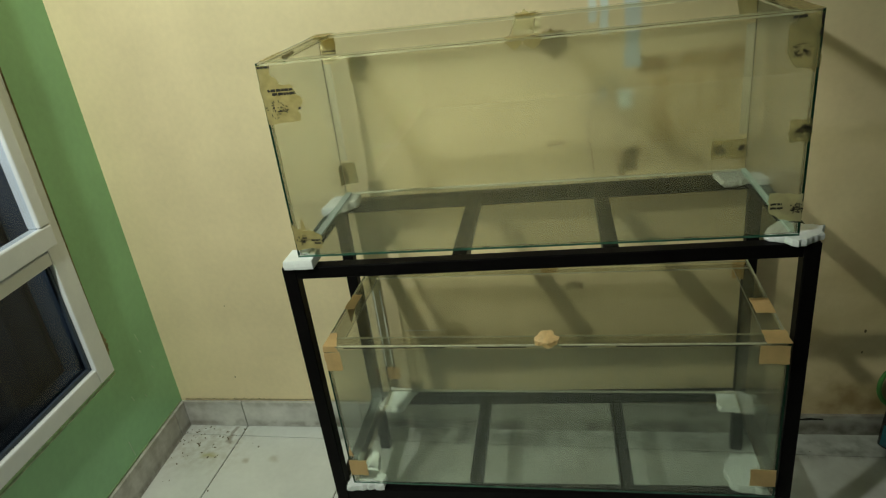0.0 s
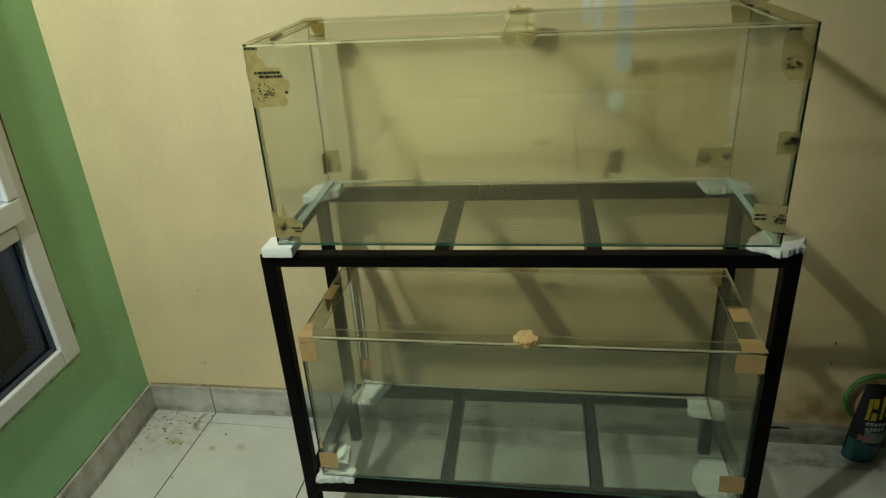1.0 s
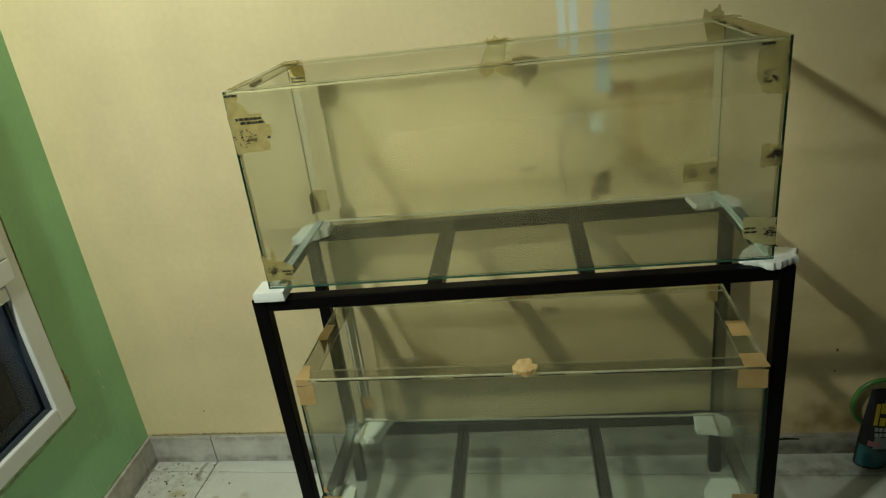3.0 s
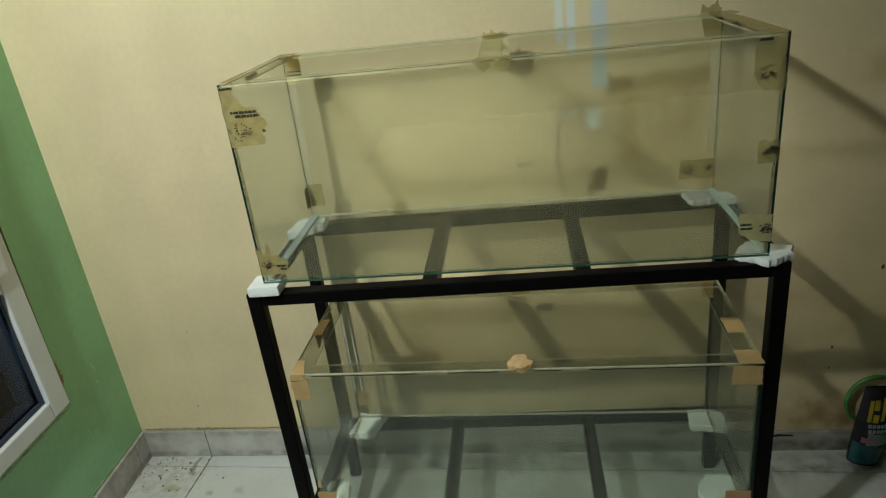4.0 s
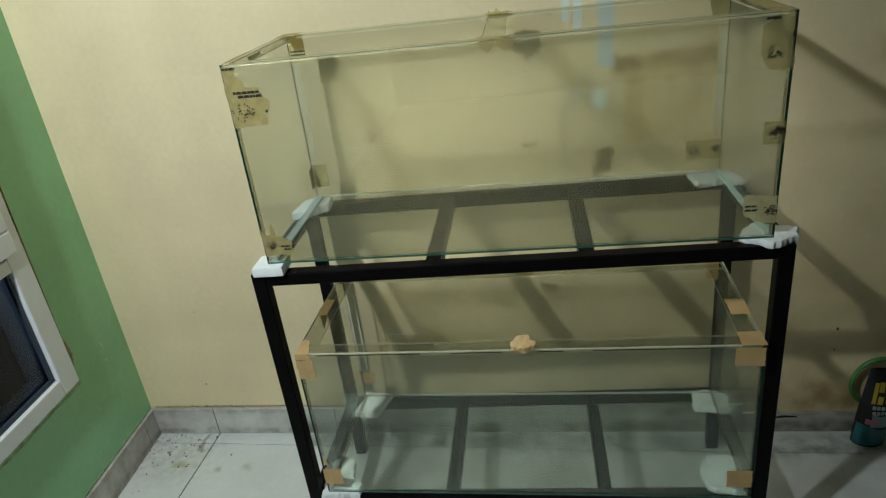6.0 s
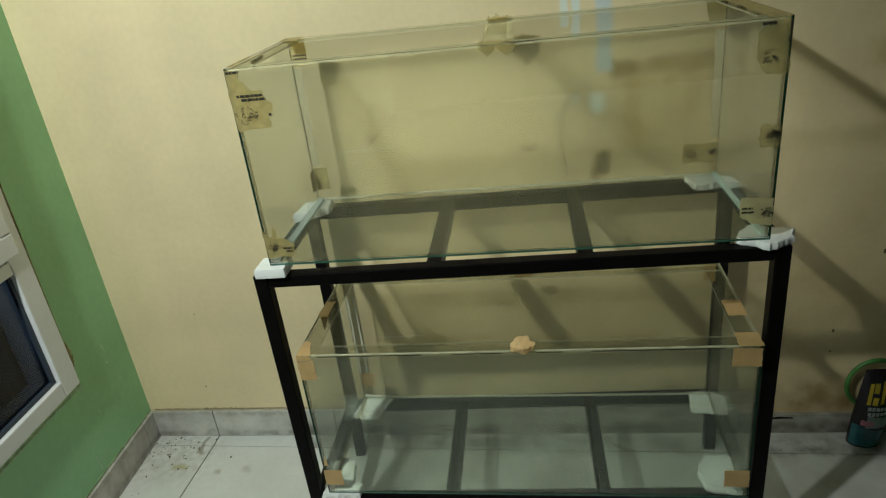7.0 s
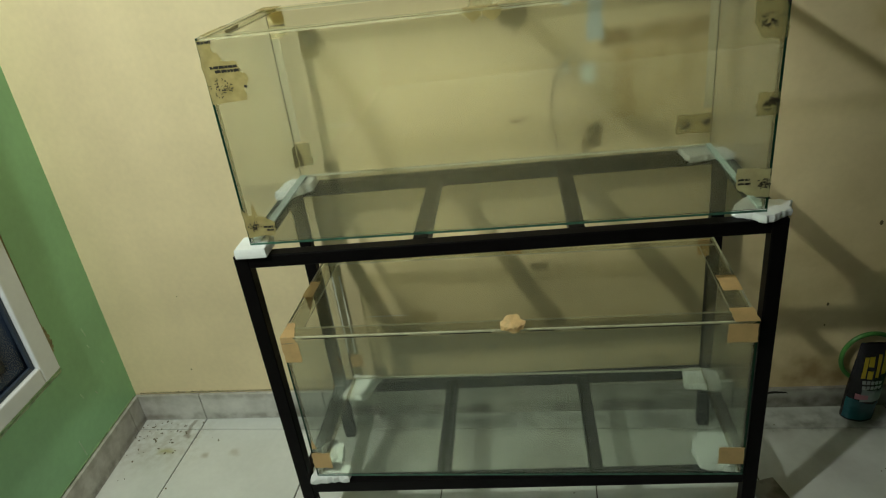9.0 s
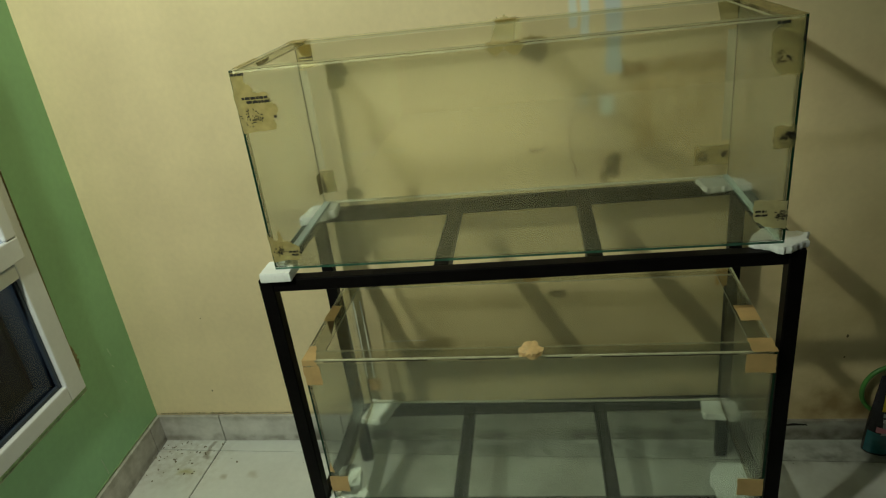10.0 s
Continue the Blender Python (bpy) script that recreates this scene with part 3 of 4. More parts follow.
# a crumpled wad over the middle of the front rim
def crumple(cx, cy, cz, w, h, seed):
    """A crumpled scrap of tape bent over the rim."""
    rnd = random.Random(seed)
    bm = bmesh.new()
    n, rings = 40, 7
    spokes = [0.95 + 0.07 * math.sin(4 * 6.2832 * i / n + 0.6) + 0.08 * math.sin(7 * 6.2832 * i / n) + rnd.uniform(-0.08, 0.08) for i in range(n)]
    grid = [[bm.verts.new((cx, cy - 0.012, cz))]]
    for r in range(1, rings + 1):
        row = []
        for i in range(n):
            q = 6.2832 * i / n
            f = r / rings * spokes[i]
            dx, dz = w * f * math.cos(q), h * f * math.sin(q)
            fold = 0.0025 * noise.noise(Vector((dx * 70, dz * 70, seed))) + 0.0025 * noise.noise(Vector((dx * 240, dz * 240, seed)))
            over = max(0.0, dz) * 0.9
            row.append(bm.verts.new((cx + dx, cy - 0.004 + over + fold - 0.010 * (1 - r / rings), cz + dz * (0.7 if dz > 0 else 0.85) + fold * 0.3)))
        grid.append(row)
    for i in range(n):
        k = (i + 1) % n
        bm.faces.new((grid[0][0], grid[1][i], grid[1][k]))
        for a, c in zip(grid[1:], grid[2:]):
            bm.faces.new((a[i], c[i], c[k], a[k]))
    ob = part("tape", bm, M_KRAFT_PALE, lower, "crumpled tan tape")
    sol = ob.modifiers.new("thickness", "SOLIDIFY")
    sol.thickness = 0.0012
crumple(0.515, -0.001, LH + 0.015, 0.027, 0.023, 4)
# thin pale streaks painted on the back panes, as reflections in the glass
patch("silicone_smear", [(0.075, 0.1290), (0.235, 0.1310), (0.235, 0.1325), (0.075, 0.1302)], 1, UD - 0.0068, -0.0006, M_SMEAR_GLINT, upper, "pale streak painted like a reflection", 0.0004, 81, 20)
patch("silicone_smear", [(0.085, 0.2190), (0.205, 0.2200), (0.205, 0.2216), (0.085, 0.2202)], 1, LD - 0.0068, -0.0006, M_SMEAR_GLINT, lower, "pale streak painted like a reflection", 0.0004, 82, 20)
# smeared silicone at the back corner
for x in (0.006, 0.026):
    patch("silicone_smear", rect(x, x + 0.004, 0.098, 0.355), 1, LD - 0.0068, -0.0008, M_SMEAR_GLINT, lower, "pale dried silicone", 0.0006, int(x * 1e4), 14)


# ---- foam pads ----
def foam_pad(m, outline, z0, z1, seed, label, ragged=0.003):
    rnd = random.Random(seed)
    pts = []
    for (a0, b0), (a1, b1) in zip(outline, outline[1:] + outline[:1]):
        steps = max(3, int(math.hypot(a1 - a0, b1 - b0) / 0.008))
        for k in range(steps):
            f = k / steps
            pts.append((a0 + (a1 - a0) * f + rnd.uniform(-ragged, ragged), b0 + (b1 - b0) * f + rnd.uniform(-ragged, ragged)))
    bm = bmesh.new()
    cx, cy = sum(p[0] for p in pts) / len(pts), sum(p[1] for p in pts) / len(pts)
    rings = []
    for z, k in ((z0, 0.97), (z0 + 0.3 * (z1 - z0), 1.0), (z0 + 0.75 * (z1 - z0), 0.995), (z1, 0.96)):
        rings.append([bm.verts.new((cx + (a - cx) * k + rnd.uniform(-1, 1) * ragged * 0.3, cy + (b - cy) * k + rnd.uniform(-1, 1) * ragged * 0.3, z)) for a, b in pts])
    bm.faces.new(rings[0][::-1])
    bm.faces.new(rings[-1])
    for r0, r1 in zip(rings, rings[1:]):
        for i in range(len(pts)):
            k = (i + 1) % len(pts)
            bm.faces.new((r0[i], r0[k], r1[k], r1[i]))
    return solid("foam_pad", bm, M_FOAM, label, "foam pad", "foam pads under the tanks", m=m)


UZ0, UZ1, UZ2 = ST, 0.8748, 0.8685
foam_pad(STAND, rect(0.012, 0.079, -0.012, 0.050), UZ0, UZ1, 1, "square-cut white foam pad under a corner of the upper tank", 0.0006)
foam_pad(STAND, [(1.000, 0.020), (1.010, 0.050), (1.046, 0.082), (1.118, 0.050), (1.104, 0.014), (1.072, -0.010), (1.050, -0.015), (1.030, 0.008)], UZ0, UZ2, 2, "ragged white foam pad sticking out under the upper tank")
foam_pad(STAND, [(0.980, 0.382), (1.045, 0.395), (1.090, 0.374), (1.100, 0.330), (1.046, 0.326), (0.990, 0.316)], UZ0, UZ2, 3, "torn white foam pad under the upper tank")
foam_pad(STAND, [(0.000, 0.300), (0.050, 0.300), (0.090, 0.340), (0.085, 0.385), (0.010, 0.385)], UZ0, UZ1, 4, "white foam pad under a back corner of the upper tank")
LZ0, LZ1 = LOW, 0.228
foam_pad(STAND, [(0.044, 0.312), (0.118, 0.306), (0.150, 0.402), (0.066, 0.410)], LZ0, LZ1, 5, "torn white foam pad under the lower tank")
foam_pad(STAND, [(1.004, 0.298), (1.099, 0.290), (1.106, 0.348), (1.069, 0.376), (1.014, 0.373)], LZ0, LZ1, 6, "torn white foam pad under the lower tank")
foam_pad(STAND, [(0.035, -0.004), (0.130, 0.000), (0.138, 0.030), (0.108, 0.050), (0.096, 0.115), (0.062, 0.135), (0.034, 0.120)], LZ0, LZ1, 7, "long torn white foam pad under the lower tank")
foam_pad(STAND, [(0.975, 0.012), (1.066, -0.004), (1.068, 0.112), (0.992, 0.118), (0.965, 0.070)], LZ0, LZ1, 8, "ragged white foam pad under the lower tank")


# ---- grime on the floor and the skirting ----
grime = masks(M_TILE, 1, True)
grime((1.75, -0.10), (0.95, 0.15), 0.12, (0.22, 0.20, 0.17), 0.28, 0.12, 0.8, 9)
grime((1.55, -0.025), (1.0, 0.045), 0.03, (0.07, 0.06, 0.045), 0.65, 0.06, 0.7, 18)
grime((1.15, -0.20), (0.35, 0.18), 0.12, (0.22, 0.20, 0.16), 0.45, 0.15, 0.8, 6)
grime((0.12, -0.10), (0.14, 0.12), 0.08, (0.30, 0.26, 0.17), 0.35, 0.10, 0.9, 40)
grime((0.165, -0.155), (0.030, 0.010), 0.012, (0.38, 0.36, 0.10), 0.6, 0.05)
grime((0.30, -0.175), (0.012, 0.008), 0.008, (0.30, 0.24, 0.14), 0.5, 0.04)
grime((0.40, -0.16), (0.015, 0.012), 0.012, (0.33, 0.28, 0.18), 0.4, 0.04)
grime((0.20, -0.05), (0.008, 0.04), 0.005, (0.16, 0.12, 0.07), 0.6, 0.05)
dull = masks(M_SKIRT, 2, True)
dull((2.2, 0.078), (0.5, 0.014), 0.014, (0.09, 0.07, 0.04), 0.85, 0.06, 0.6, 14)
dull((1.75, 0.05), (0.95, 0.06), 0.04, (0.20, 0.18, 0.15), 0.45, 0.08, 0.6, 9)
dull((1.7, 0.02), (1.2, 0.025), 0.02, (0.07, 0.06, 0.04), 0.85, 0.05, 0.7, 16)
dull((0.05, 0.05), (0.05, 0.06), 0.03, (0.14, 0.11, 0.07), 0.36, 0.06, 0.85, 24)
dull((0.30, 0.012), (0.30, 0.012), 0.01, (0.10, 0.08, 0.05), 0.5, 0.03, 0.9, 30)
dull((0.25, 0.10), (0.25, 0.012), 0.01, (0.16, 0.13, 0.08), 0.4, 0.04, 0.9, 30)
dull((0.30, 0.06), (0.05, 0.015), 0.012, (0.66, 0.64, 0.60), 0.5, 0.08, 0.9, 60)

# ---- marks on the back wall ----
wall_n = bpy.data.objects["wall_north"]
stain((1.685, 1.132), (0.125, 0.020), 0.014, (0.28, 0.16, 0.04), 0.80, 0.040, 0.5, 12)
stain((1.590, 1.128), (0.032, 0.018), 0.012, (0.24, 0.13, 0.03), 0.75, 0.030, 0.3, 22)
stain((1.685, 1.03), (0.115, 0.10), 0.03, (0.46, 0.34, 0.12), 0.50, 0.12, 0.6, 16)
stain((1.612, 1.02), (0.022, 0.085), 0.010, (0.44, 0.27, 0.06), 0.70, 0.05, 0.4, 26)
stain((1.70, 1.03), (0.008, 0.075), 0.008, (0.42, 0.30, 0.10), 0.35, 0.03, 0.5, 30)
stain((1.75, 1.05), (0.012, 0.055), 0.010, (0.44, 0.32, 0.12), 0.3, 0.03, 0.5, 30)
stain((1.66, 1.05), (0.006, 0.05), 0.006, (0.40, 0.28, 0.10), 0.3, 0.02, 0.5, 30)
stain((1.55, 1.00), (0.09, 0.16), 0.05, (0.54, 0.45, 0.26), 0.45, 0.12, 0.5, 9)
stain((1.35, 0.945), (0.022, 0.006), 0.006, (0.28, 0.21, 0.09), 0.6, 0.03)
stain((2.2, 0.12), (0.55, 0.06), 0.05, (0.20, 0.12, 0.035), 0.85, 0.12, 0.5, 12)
stain((1.475, 1.065), (0.04, 0.035), 0.025, (0.30, 0.28, 0.22), 0.5, 0.06, 0.8, 30)
stain((1.470, 1.062), (0.010, 0.012), 0.008, (0.66, 0.70, 0.66), 0.7, 0.05, 0.7, 60)
stain((1.50, 0.96), (0.11, 0.10), 0.06, (0.50, 0.42, 0.28), 0.5, 0.10, 0.8, 14)
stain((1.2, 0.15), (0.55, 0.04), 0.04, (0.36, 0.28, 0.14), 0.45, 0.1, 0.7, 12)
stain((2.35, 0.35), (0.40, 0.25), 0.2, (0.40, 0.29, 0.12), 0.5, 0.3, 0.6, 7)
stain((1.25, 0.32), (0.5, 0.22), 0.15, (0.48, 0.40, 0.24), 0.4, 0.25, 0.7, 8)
stain((0.80, 1.0), (0.20, 0.25), 0.12, (0.66, 0.57, 0.36), 0.5, 0.2, 0.8, 7)
stain((1.80, 0.95), (0.14, 0.20), 0.08, (0.58, 0.46, 0.25), 0.35, 0.15, 0.7, 12)
# broad blotch: part grime, part shade painted into the dull end of the wall
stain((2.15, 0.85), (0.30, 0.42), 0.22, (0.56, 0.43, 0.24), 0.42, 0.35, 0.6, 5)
stain((2.18, 1.12), (0.03, 0.03), 0.025, (0.45, 0.32, 0.12), 0.5, 0.06)
stain((1.9, 0.73), (0.03, 0.03), 0.025, (0.50, 0.38, 0.17), 0.4, 0.06)
stain((0.93, 0.30), (0.02, 0.012), 0.01, (0.25, 0.2, 0.1), 0.45, 0.04)
stain((1.23, 0.25), (0.015, 0.010), 0.01, (0.22, 0.17, 0.1), 0.45, 0.04)
stain((1.546, 1.290), (0.019, 0.165), 0.007, (0.56, 0.65, 0.70), 0.85, 0.026, 0.25, 14)
stain((1.452, 1.38), (0.009, 0.14), 0.005, (0.74, 0.80, 0.76), 0.85, 0.016)
stain((1.480, 1.36), (0.010, 0.15), 0.005, (0.72, 0.79, 0.76), 0.9, 0.018)
stain((1.529, 1.050), (0.016, 0.021), 0.014, (0.80, 0.86, 0.86), 0.95, 0.035)
stain((1.540, 0.890), (0.016, 0.030), 0.010, (0.16, 0.11, 0.04), 0.9, 0.05, 0.35, 50)
stain((1.517, 0.855), (0.008, 0.030), 0.006, (0.26, 0.19, 0.08), 0.7, 0.04)


def crack(points, width, seed):
    """A jagged, hair-thin gap on the back wall along a few bends."""
    rnd = random.Random(seed)
    line = []
    for (x0, z0), (x1, z1) in zip(points, points[1:]):
        n = max(2, int(math.hypot(x1 - x0, z1 - z0) / 0.008))
        for k in range(n):
            f = k / n
            line.append((x0 + (x1 - x0) * f + rnd.uniform(-0.0042, 0.0042), z0 + (z1 - z0) * f + rnd.uniform(-0.003, 0.003)))
    line.append(points[-1])
    bm = bmesh.new()
    prev = None
    for x, z in line:
        w = width * rnd.uniform(0.06, 1.0) ** 1.7
        ring = [bm.verts.new((x + dx, y, z)) for dx, y in ((-w, -0.0002), (w, -0.0002), (w * 0.5, -0.0012), (-w * 0.5, -0.0012))]
        if prev:
            for i in range(4):
                k = (i + 1) % 4
                bm.faces.new((prev[i], prev[k], ring[k], ring[i]))
        else:
            bm.faces.new(ring)
        prev = ring
    bm.faces.new(prev)
    part("crack", bm, M_HAIR, wall_n)


crack([(1.478, 1.098), (1.470, 1.078), (1.450, 1.055), (1.437, 1.020), (1.434, 0.985), (1.436, 0.930), (1.446, 0.852)], 0.0016, 1)
crack([(1.448, 1.052), (1.441, 1.030), (1.440, 1.000), (1.432, 0.960), (1.440, 0.900)], 0.0006, 21)
crack([(1.474, 1.080), (1.488, 1.066), (1.494, 1.058)], 0.0022, 2)
crack([(1.560, 1.118), (1.600, 1.122), (1.640, 1.114), (1.690, 1.120), (1.730, 1.112), (1.770, 1.118)], 0.0008, 3)
crack([(1.588, 1.098), (1.602, 1.102), (1.610, 1.100)], 0.0020, 4)
crack([(1.524, 1.142), (1.532, 1.139)], 0.0022, 5)
crack([(1.524, 1.104), (1.532, 1.101)], 0.0022, 6)
crack([(1.466, 0.958), (1.474, 0.968)], 0.0020, 7)
for x, z, s in ((2.258, 0.596, 0.006), (2.161, 0.354, 0.0045), (2.161, 0.285, 0.003), (2.214, 1.128, 0.005), (0.233, 0.202, 0.003), (0.27, 0.48, 0.002), (1.20, 0.28, 0.003)):
    bm = bmesh.new()
    bmesh.ops.create_icosphere(bm, subdivisions=1, radius=s, matrix=pose(x, -0.0005, z) @ Matrix.Diagonal((0.8, 0.35, 1.3, 1)))
    part("nail_hole", bm, M_CRACK, wall_n)
# small scratches and flakes round the stain
rnd = random.Random(29)
for k in range(9):
    x, z = rnd.uniform(1.40, 1.80), rnd.uniform(0.88, 1.24)
    crack([(x, z), (x + rnd.uniform(-0.012, 0.012), z + rnd.uniform(-0.025, 0.010))], rnd.uniform(0.0006, 0.0016), 100 + k)
# flaked paint edge above the skirting
patch("gap", [(2.006, 0.054), (2.050, 0.057), (2.084, 0.055), (2.080, 0.061), (2.045, 0.063), (2.010, 0.058)], 1, -0.0126, -0.0016, M_GAP, wall_n, "dark gap under the plaster", 0.0012, 93)
# dried edges of paint along the skirting
wall_w = bpy.data.objects["wall_west"]
patch("paint_edge", rect(-0.60, -0.014, 0.106, 0.1105), 0, 0.0003, 0.0016, M_PAINT_EDGE, wall_w, "pale green drip of paint", 0.0012, 91, 60)
patch("paint_edge", rect(0.02, 0.88, 0.1065, 0.1105), 1, -0.0003, -0.0016, M_FILLER_DIRT, wall_n, "dirty edge of paint", 0.0018, 92, 70)
rnd = random.Random(77)
for y, z, hh in ((-0.11, 0.42, 0.03), (-0.115, 0.38, 0.012), (-0.22, 0.27, 0.02), (-0.085, 0.30, 0.012), (-0.30, 0.12, 0.06), (-0.16, 0.24, 0.012)):
    patch("scuff", [(y, z), (y + 0.004, z), (y - 0.002, z + hh), (y - 0.006, z + hh)], 0, 0.0003, 0.0004, M_SCUFF, wall_w, "pale scuff", 0.0006, int(z * 1000), 5)
crack([(0.02, 0.108), (0.25, 0.112), (0.45, 0.107)], 0.0012, 9)

# ---- filler left round the window ----
win = bpy.data.objects["window_1"]
patch("filler_edge", [(WY1 - 0.002, 0.41), (WY1 + 0.018, 0.42), (WY1 + 0.020, 0.70), (WY1 + 0.024, 0.90), (WY1 + 0.032, 1.20), (WY1 + 0.040, 1.50), (WY1 + 0.040, 1.95), (WY1 - 0.002, 1.95)], 0, 0.0004, 0.0012, M_PLASTER, win, "rough pale filler", 0.004, 5, 14)
patch("filler_edge", [(WY0, WZ0 - 0.026), (WY1 + 0.02, WZ0 - 0.022), (WY1, WZ0 + 0.001), (WY0, WZ0 + 0.001)], 0, 0.0004, 0.0012, M_PAINT_EDGE, win, "rough pale filler", 0.002, 6, 24)

patch("paint_ridge", [(-1.2, WZ0 - 0.032), (WY1 + 0.016, WZ0 - 0.026), (WY1 + 0.020, WZ0 - 0.021), (-1.2, WZ0 - 0.027)], 0, 0.0004, 0.0026, M_RIDGE, win, "pale ridge of dried paint", 0.0012, 8, 50)
edge = [(WY1 + 0.016, 0.41), (WY1 + 0.018, 0.60), (WY1 + 0.022, 0.90), (WY1 + 0.030, 1.20), (WY1 + 0.038, 1.50), (WY1 + 0.038, 1.95)]
patch("flaked_paint_edge", edge + [(y + 0.0024, z) for y, z in edge[::-1]], 0, 0.0005, 0.0012, M_FLAKE, win, "brown flaked edge of paint", 0.0022, 15, 40)
patch("bare_patch", [(WY1 + 0.010, WZ0 + 0.05), (WY1 + 0.024, WZ0 + 0.04), (WY1 + 0.034, WZ0 + 0.07), (WY1 + 0.028, WZ0 + 0.12), (WY1 + 0.012, WZ0 + 0.14)], 0, 0.0016, 0.0006, M_FLAKE, win, "brown bare patch", 0.003, 16, 16)

# ---- dirt on the floor ----
rnd = random.Random(11)
bm = bmesh.new()
for k in range(60):
    x = 0.02 + abs(rnd.gauss(0, 0.11))
    y = -0.02 - abs(rnd.gauss(0, 0.12))
    r = rnd.uniform(0.0010, 0.0034)
    bmesh.ops.create_icosphere(bm, subdivisions=1, radius=r, matrix=pose(x, y, r * 0.3, 0, 0, rnd.uniform(0, 180)) @ Matrix.Diagonal((rnd.uniform(0.8, 2.0), 0.9, 0.5, 1)))
for k in range(26):
    x, y = rnd.uniform(0.5, 2.3), rnd.uniform(-0.42, -0.03)
    r = rnd.uniform(0.0010, 0.0024)
    bmesh.ops.create_icosphere(bm, subdivisions=1, radius=r, matrix=pose(x, y, r * 0.3) @ Matrix.Diagonal((1.3, 0.9, 0.5, 1)))
solid("dirt_specks", bm, M_CRACK, "scattered dark crumbs of dirt on the tiles", "dirt", kind="stuff")

# ---- washing liquid pouch ----
POUCH = pose(2.262, -0.004, 0.0, 3, 3, 4)
pouch = thing("refill_pouch", POUCH, "dark refill pouch with yellow and teal print, slumped by the wall", "pouch")
def pouch_at(u, v):
    """Half width, thickness and height of the pouch: u across, v up (both 0 to 1)."""
    half = 0.044 + 0.003 * math.sin(v * 3.1)
    thick = 0.026 * (1 - v) ** 0.8 + 0.003 + 0.006 * math.sin(v * 3.14)
    return half, thick
def pouch_shell(v0, v1, u0, u1, lift, mat, name, parent, label="", wave=0.0, back=True):
    bm = bmesh.new()
    nu, nv = 18, 16
    sides = (-1, 1) if back else (-1,)
    for sd in sides:
        grid = []
        for j in range(nv + 1):
            v = v0 + (v1 - v0) * j / nv
            row = []
            for i in range(nu + 1):
                u = u0 + (u1 - u0) * i / nu
                vv = v + wave * math.sin(u * 5 + 1) * (1 if j == nv else 0)
                half, thick = pouch_at(u, vv)
                bulge = math.sqrt(max(0.0, 1 - (2 * u - 1) ** 2))
                wob = 0.0018 * noise.noise(Vector((u * 5, vv * 6, sd)))
                row.append(bm.verts.new(((2 * u - 1) * half, sd * (thick * bulge + lift + wob), 0.004 + 0.262 * vv)))
            grid.append(row)
        for j in range(nv):
            for i in range(nu):
                q = (grid[j][i], grid[j][i + 1], grid[j + 1][i + 1], grid[j + 1][i])
                bm.faces.new(q if sd < 0 else q[::-1])
    if back:
        bmesh.ops.remove_doubles(bm, verts=bm.verts, dist=0.0004)
    return part(name, bm, mat, parent, label, smooth=True)
body = pouch_shell(0.0, 1.0, 0, 1, 0.0, M_POUCH, "bag", pouch, "glossy black plastic film")
pouch_shell(0.02, 0.27, 0.01, 0.99, 0.0008, M_TEAL, "lower_print", body, "teal print", 0.03, False)
pouch_shell(0.28, 0.44, 0.30, 0.96, 0.0008, M_GREYP, "pale_print", body, "grey print", 0.05, False)
pouch_shell(0.31, 0.37, 0.16, 0.52, 0.0012, M_PINK, "pink_print", body, "pink print", 0.01, False)
for v0, a0, a1, hh in ((0.445, 0.28, 0.90, 0.045), (0.51, 0.26, 0.86, 0.045)):
    a = a0
    while a < a1 - 0.05:
        pouch_shell(v0, v0 + hh, a, a + 0.09, 0.0012, M_SILVER, "print_bar", body, "", 0.0, False)
        a += 0.115
# the yellow emblem, as slanted bars
for a0, a1, v0, v1 in ((0.20, 0.31, 0.58, 0.84), (0.33, 0.47, 0.73, 0.85), (0.35, 0.49, 0.58, 0.68), (0.56, 0.66, 0.60, 0.88), (0.72, 0.86, 0.64, 0.92)):
    pouch_shell(v0, v1, a0, a1, 0.0012, M_YELLOW, "emblem_bar", body, "", 0.0, False)
part("spout_cap", boxed(0.036, 0.060, -0.010, 0.010, 0.262, 0.290, bevel=0.004), M_POUCH, pouch)


# ---- green hose ----
def tube_curve(name, pts, r, mat, label, category, cyclic=False):
    cu = bpy.data.curves.new(name, "CURVE")
    cu.dimensions = "3D"
    cu.bevel_depth, cu.bevel_resolution, cu.resolution_u = r, 3, 8
    sp = cu.splines.new("NURBS")
    sp.points.add(len(pts) - 1)
    for p, q in zip(sp.points, pts):
        p.co = (*q, 1)
    sp.use_endpoint_u, sp.order_u, sp.use_cyclic_u = True, 4, cyclic
    cu.materials.append(mat)
    return tagged(new(name, cu), label, category)
ring = []
for k in range(19):
    q = math.radians(247 - k * 16)
    ring.append((2.272 + 0.068 * math.cos(q) + 0.0012 * (k - 2), 0.018, 0.194 + 0.078 * math.sin(q)))
tail = [(2.362, 0.004, 0.120), (2.380, -0.015, 0.055), (2.380, -0.050, 0.012), (2.365, -0.110, 0.009)]
tube_curve("garden_hose", ring + tail, 0.0065, M_HOSE_DULL, "thin green hose looped behind the pouch", "hose")
coil = []
for k in range(84):
    q = k * 0.36
    r = 0.078 + 0.020 * math.sin(k * 0.37) + 0.010 * math.sin(k * 1.7)
    coil.append((2.422 + r * 0.85 * math.cos(q), -0.105 + r * 0.75 * math.sin(q), 0.008 + 0.00062 * k + 0.014 * (1 + math.sin(q + 1.2)) * (k / 84)))
tube_curve("coiled_hose", coil, 0.0075, M_HOSE, "bright green hose coiled on the floor tiles", "hose")

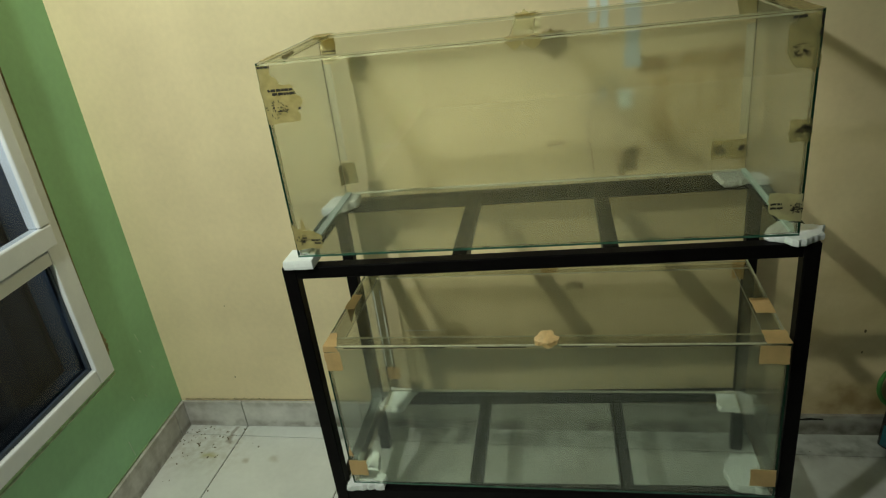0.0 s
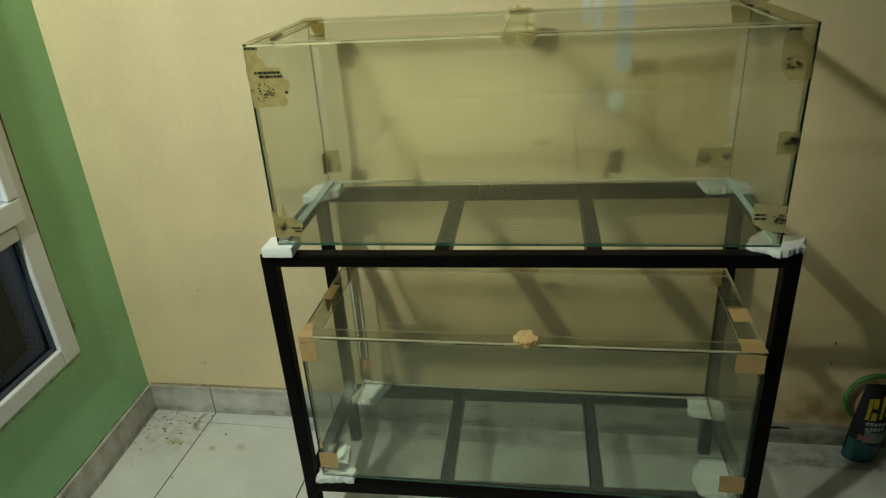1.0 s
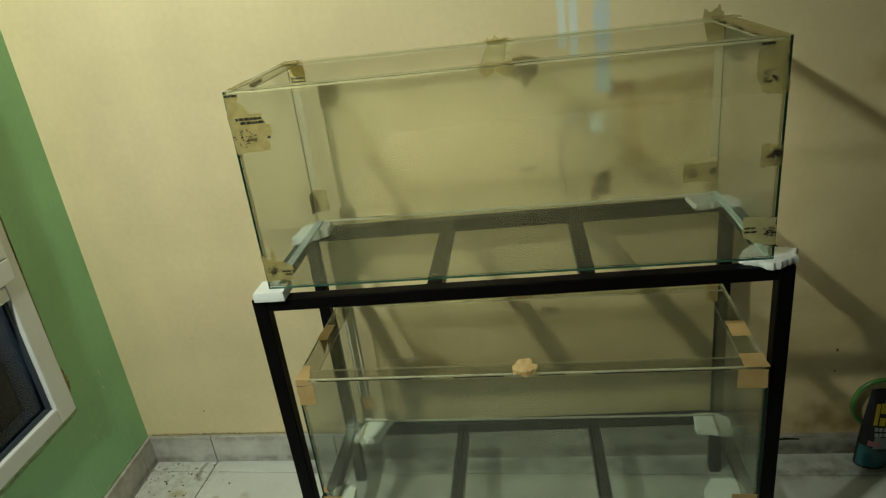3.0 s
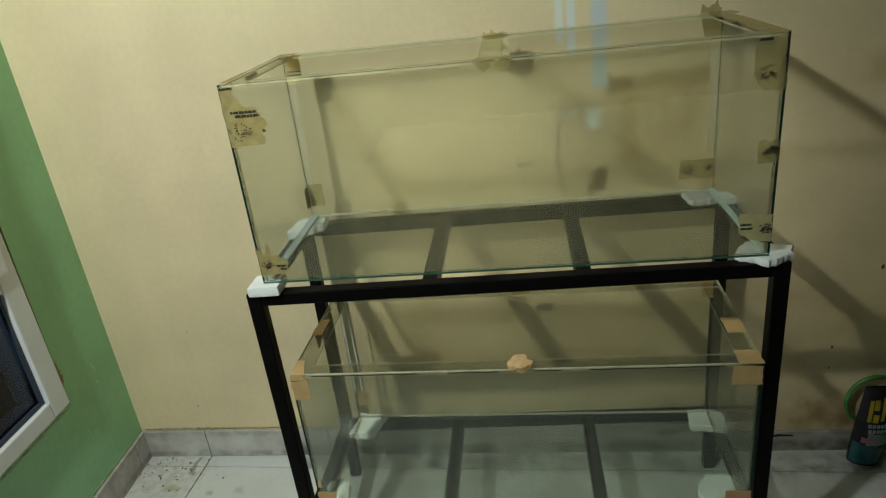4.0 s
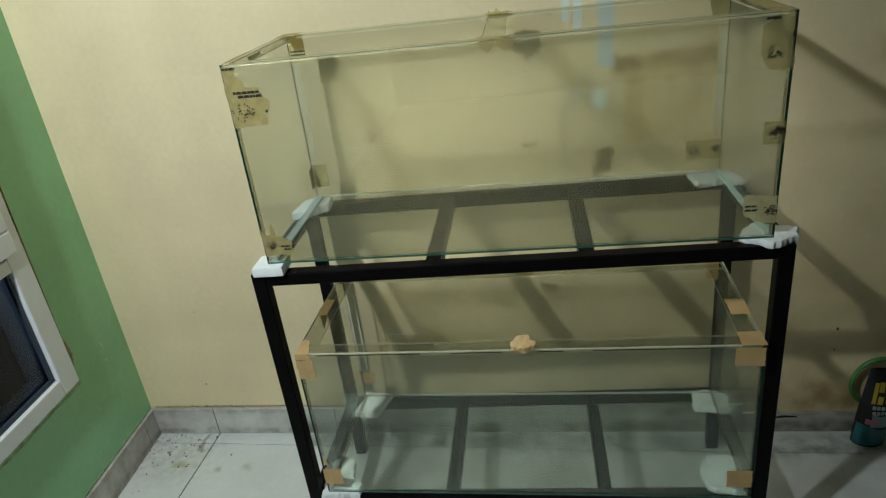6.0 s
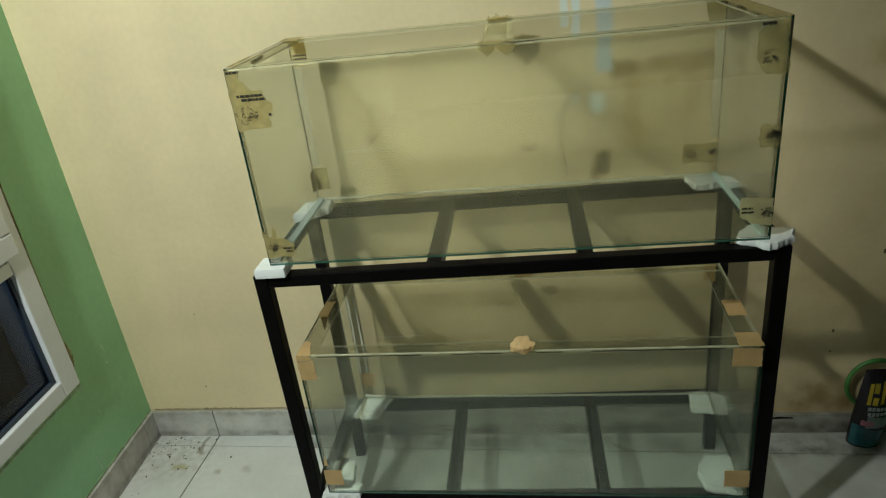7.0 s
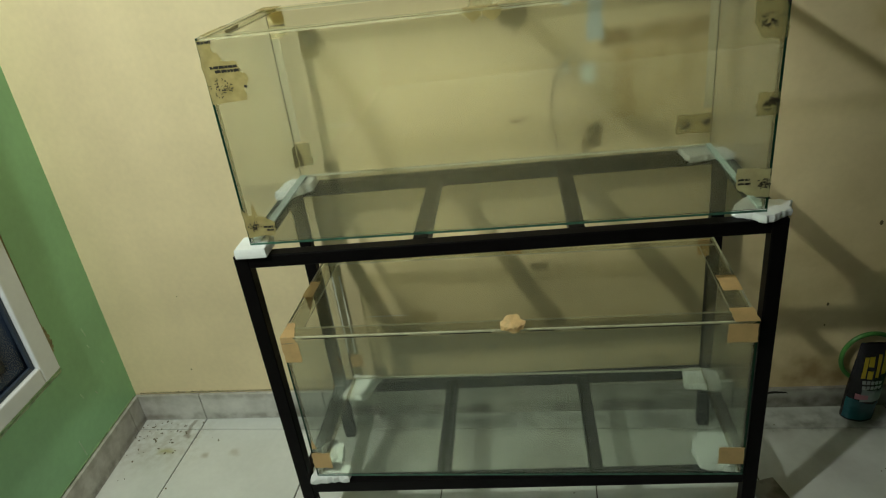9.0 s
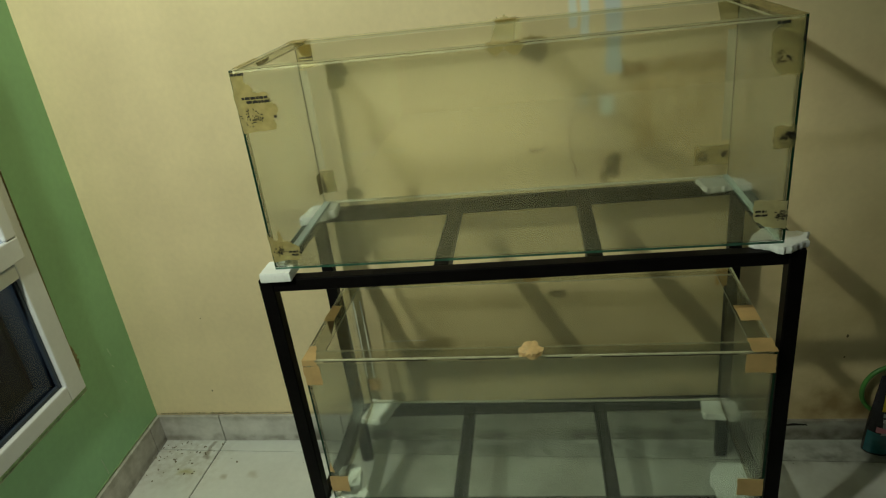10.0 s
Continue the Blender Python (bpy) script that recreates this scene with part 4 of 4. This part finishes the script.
# ---- hand sprayer ----
def lathe(profile, n=24):
    bm = bmesh.new()
    rings = [[bm.verts.new((r * math.cos(6.2832 * i / n), r * math.sin(6.2832 * i / n), z)) for i in range(n)] for r, z in profile]
    bm.faces.new(rings[0][::-1])
    bm.faces.new(rings[-1])
    for r0, r1 in zip(rings, rings[1:]):
        for i in range(n):
            k = (i + 1) % n
            bm.faces.new((r0[i], r0[k], r1[k], r1[i]))
    return bm
sprayer = thing("spray_bottle", pose(2.458, -0.022, 0, 0, 0, 20), "green and dark plastic spray bottle behind the coiled hose", "bottle")
part("bottle", lathe([(0.046, 0.0), (0.050, 0.006), (0.051, 0.09), (0.046, 0.15), (0.040, 0.185)]), M_BOTTLE, sprayer, "green plastic bottle", True)
part("sleeve", lathe([(0.041, 0.186), (0.046, 0.195), (0.047, 0.250), (0.043, 0.292), (0.036, 0.305)]), M_POUCH, sprayer, "dark plastic sleeve", True)
part("cap", lathe([(0.037, 0.306), (0.041, 0.311), (0.041, 0.333), (0.034, 0.343)]), M_BOTTLE, sprayer, "green cap", True)

# ---- scrap by the leg of the stand ----
bm = boxed(-0.035, 0.035, -0.045, 0.045, 0.0, 0.016, bevel=0.003)
solid("foam_scrap", bm, M_SKIRT, "dull pale scrap lying by the stand's leg", "scrap", m=pose(1.945, -0.310, 0.0, 0, 0, 18))
# ---- floor and skirting tiles ----
TILE, GAP = 0.425, 0.0036
X0, Y0 = 0.233, -0.056
def tile_mesh(sx, sy):
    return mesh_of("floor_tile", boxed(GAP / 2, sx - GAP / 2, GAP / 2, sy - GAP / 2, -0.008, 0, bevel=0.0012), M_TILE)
made = {}
xs = [-0.1, X0] + [X0 + TILE * k for k in range(1, 12)] + [RX]
ys = [0.12, Y0] + [Y0 - TILE * k for k in range(1, 13)] + [RY]
for xa, xb in zip(xs, xs[1:]):
    for yb, ya in zip(ys, ys[1:]):
        key = (round(xb - xa, 3), round(yb - ya, 3))
        if key not in made:
            made[key] = tile_mesh(*key)
        ob = new("floor_tile", made[key])
        ob.location = (xa, ya, 0)
        ob.parent = floor

SKH = 0.104
skirt = thing("baseboard", pose(0, 0, 0), "grey glazed skirting tiles along the walls", "baseboard", kind="structure")
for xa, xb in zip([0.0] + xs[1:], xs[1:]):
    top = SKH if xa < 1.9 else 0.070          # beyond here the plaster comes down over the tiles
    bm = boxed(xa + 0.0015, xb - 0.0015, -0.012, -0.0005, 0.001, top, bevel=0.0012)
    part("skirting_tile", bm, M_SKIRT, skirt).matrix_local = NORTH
for yb, ya in zip([-0.012] + [-0.075 - TILE * k for k in range(13)], [-0.075 - TILE * k for k in range(13)]):
    bm = boxed(0.0005, 0.012, ya + 0.0015, yb - 0.0015, 0.001, SKH, bevel=0.0012)
    part("skirting_tile", bm, M_SKIRT, skirt).matrix_local = WEST
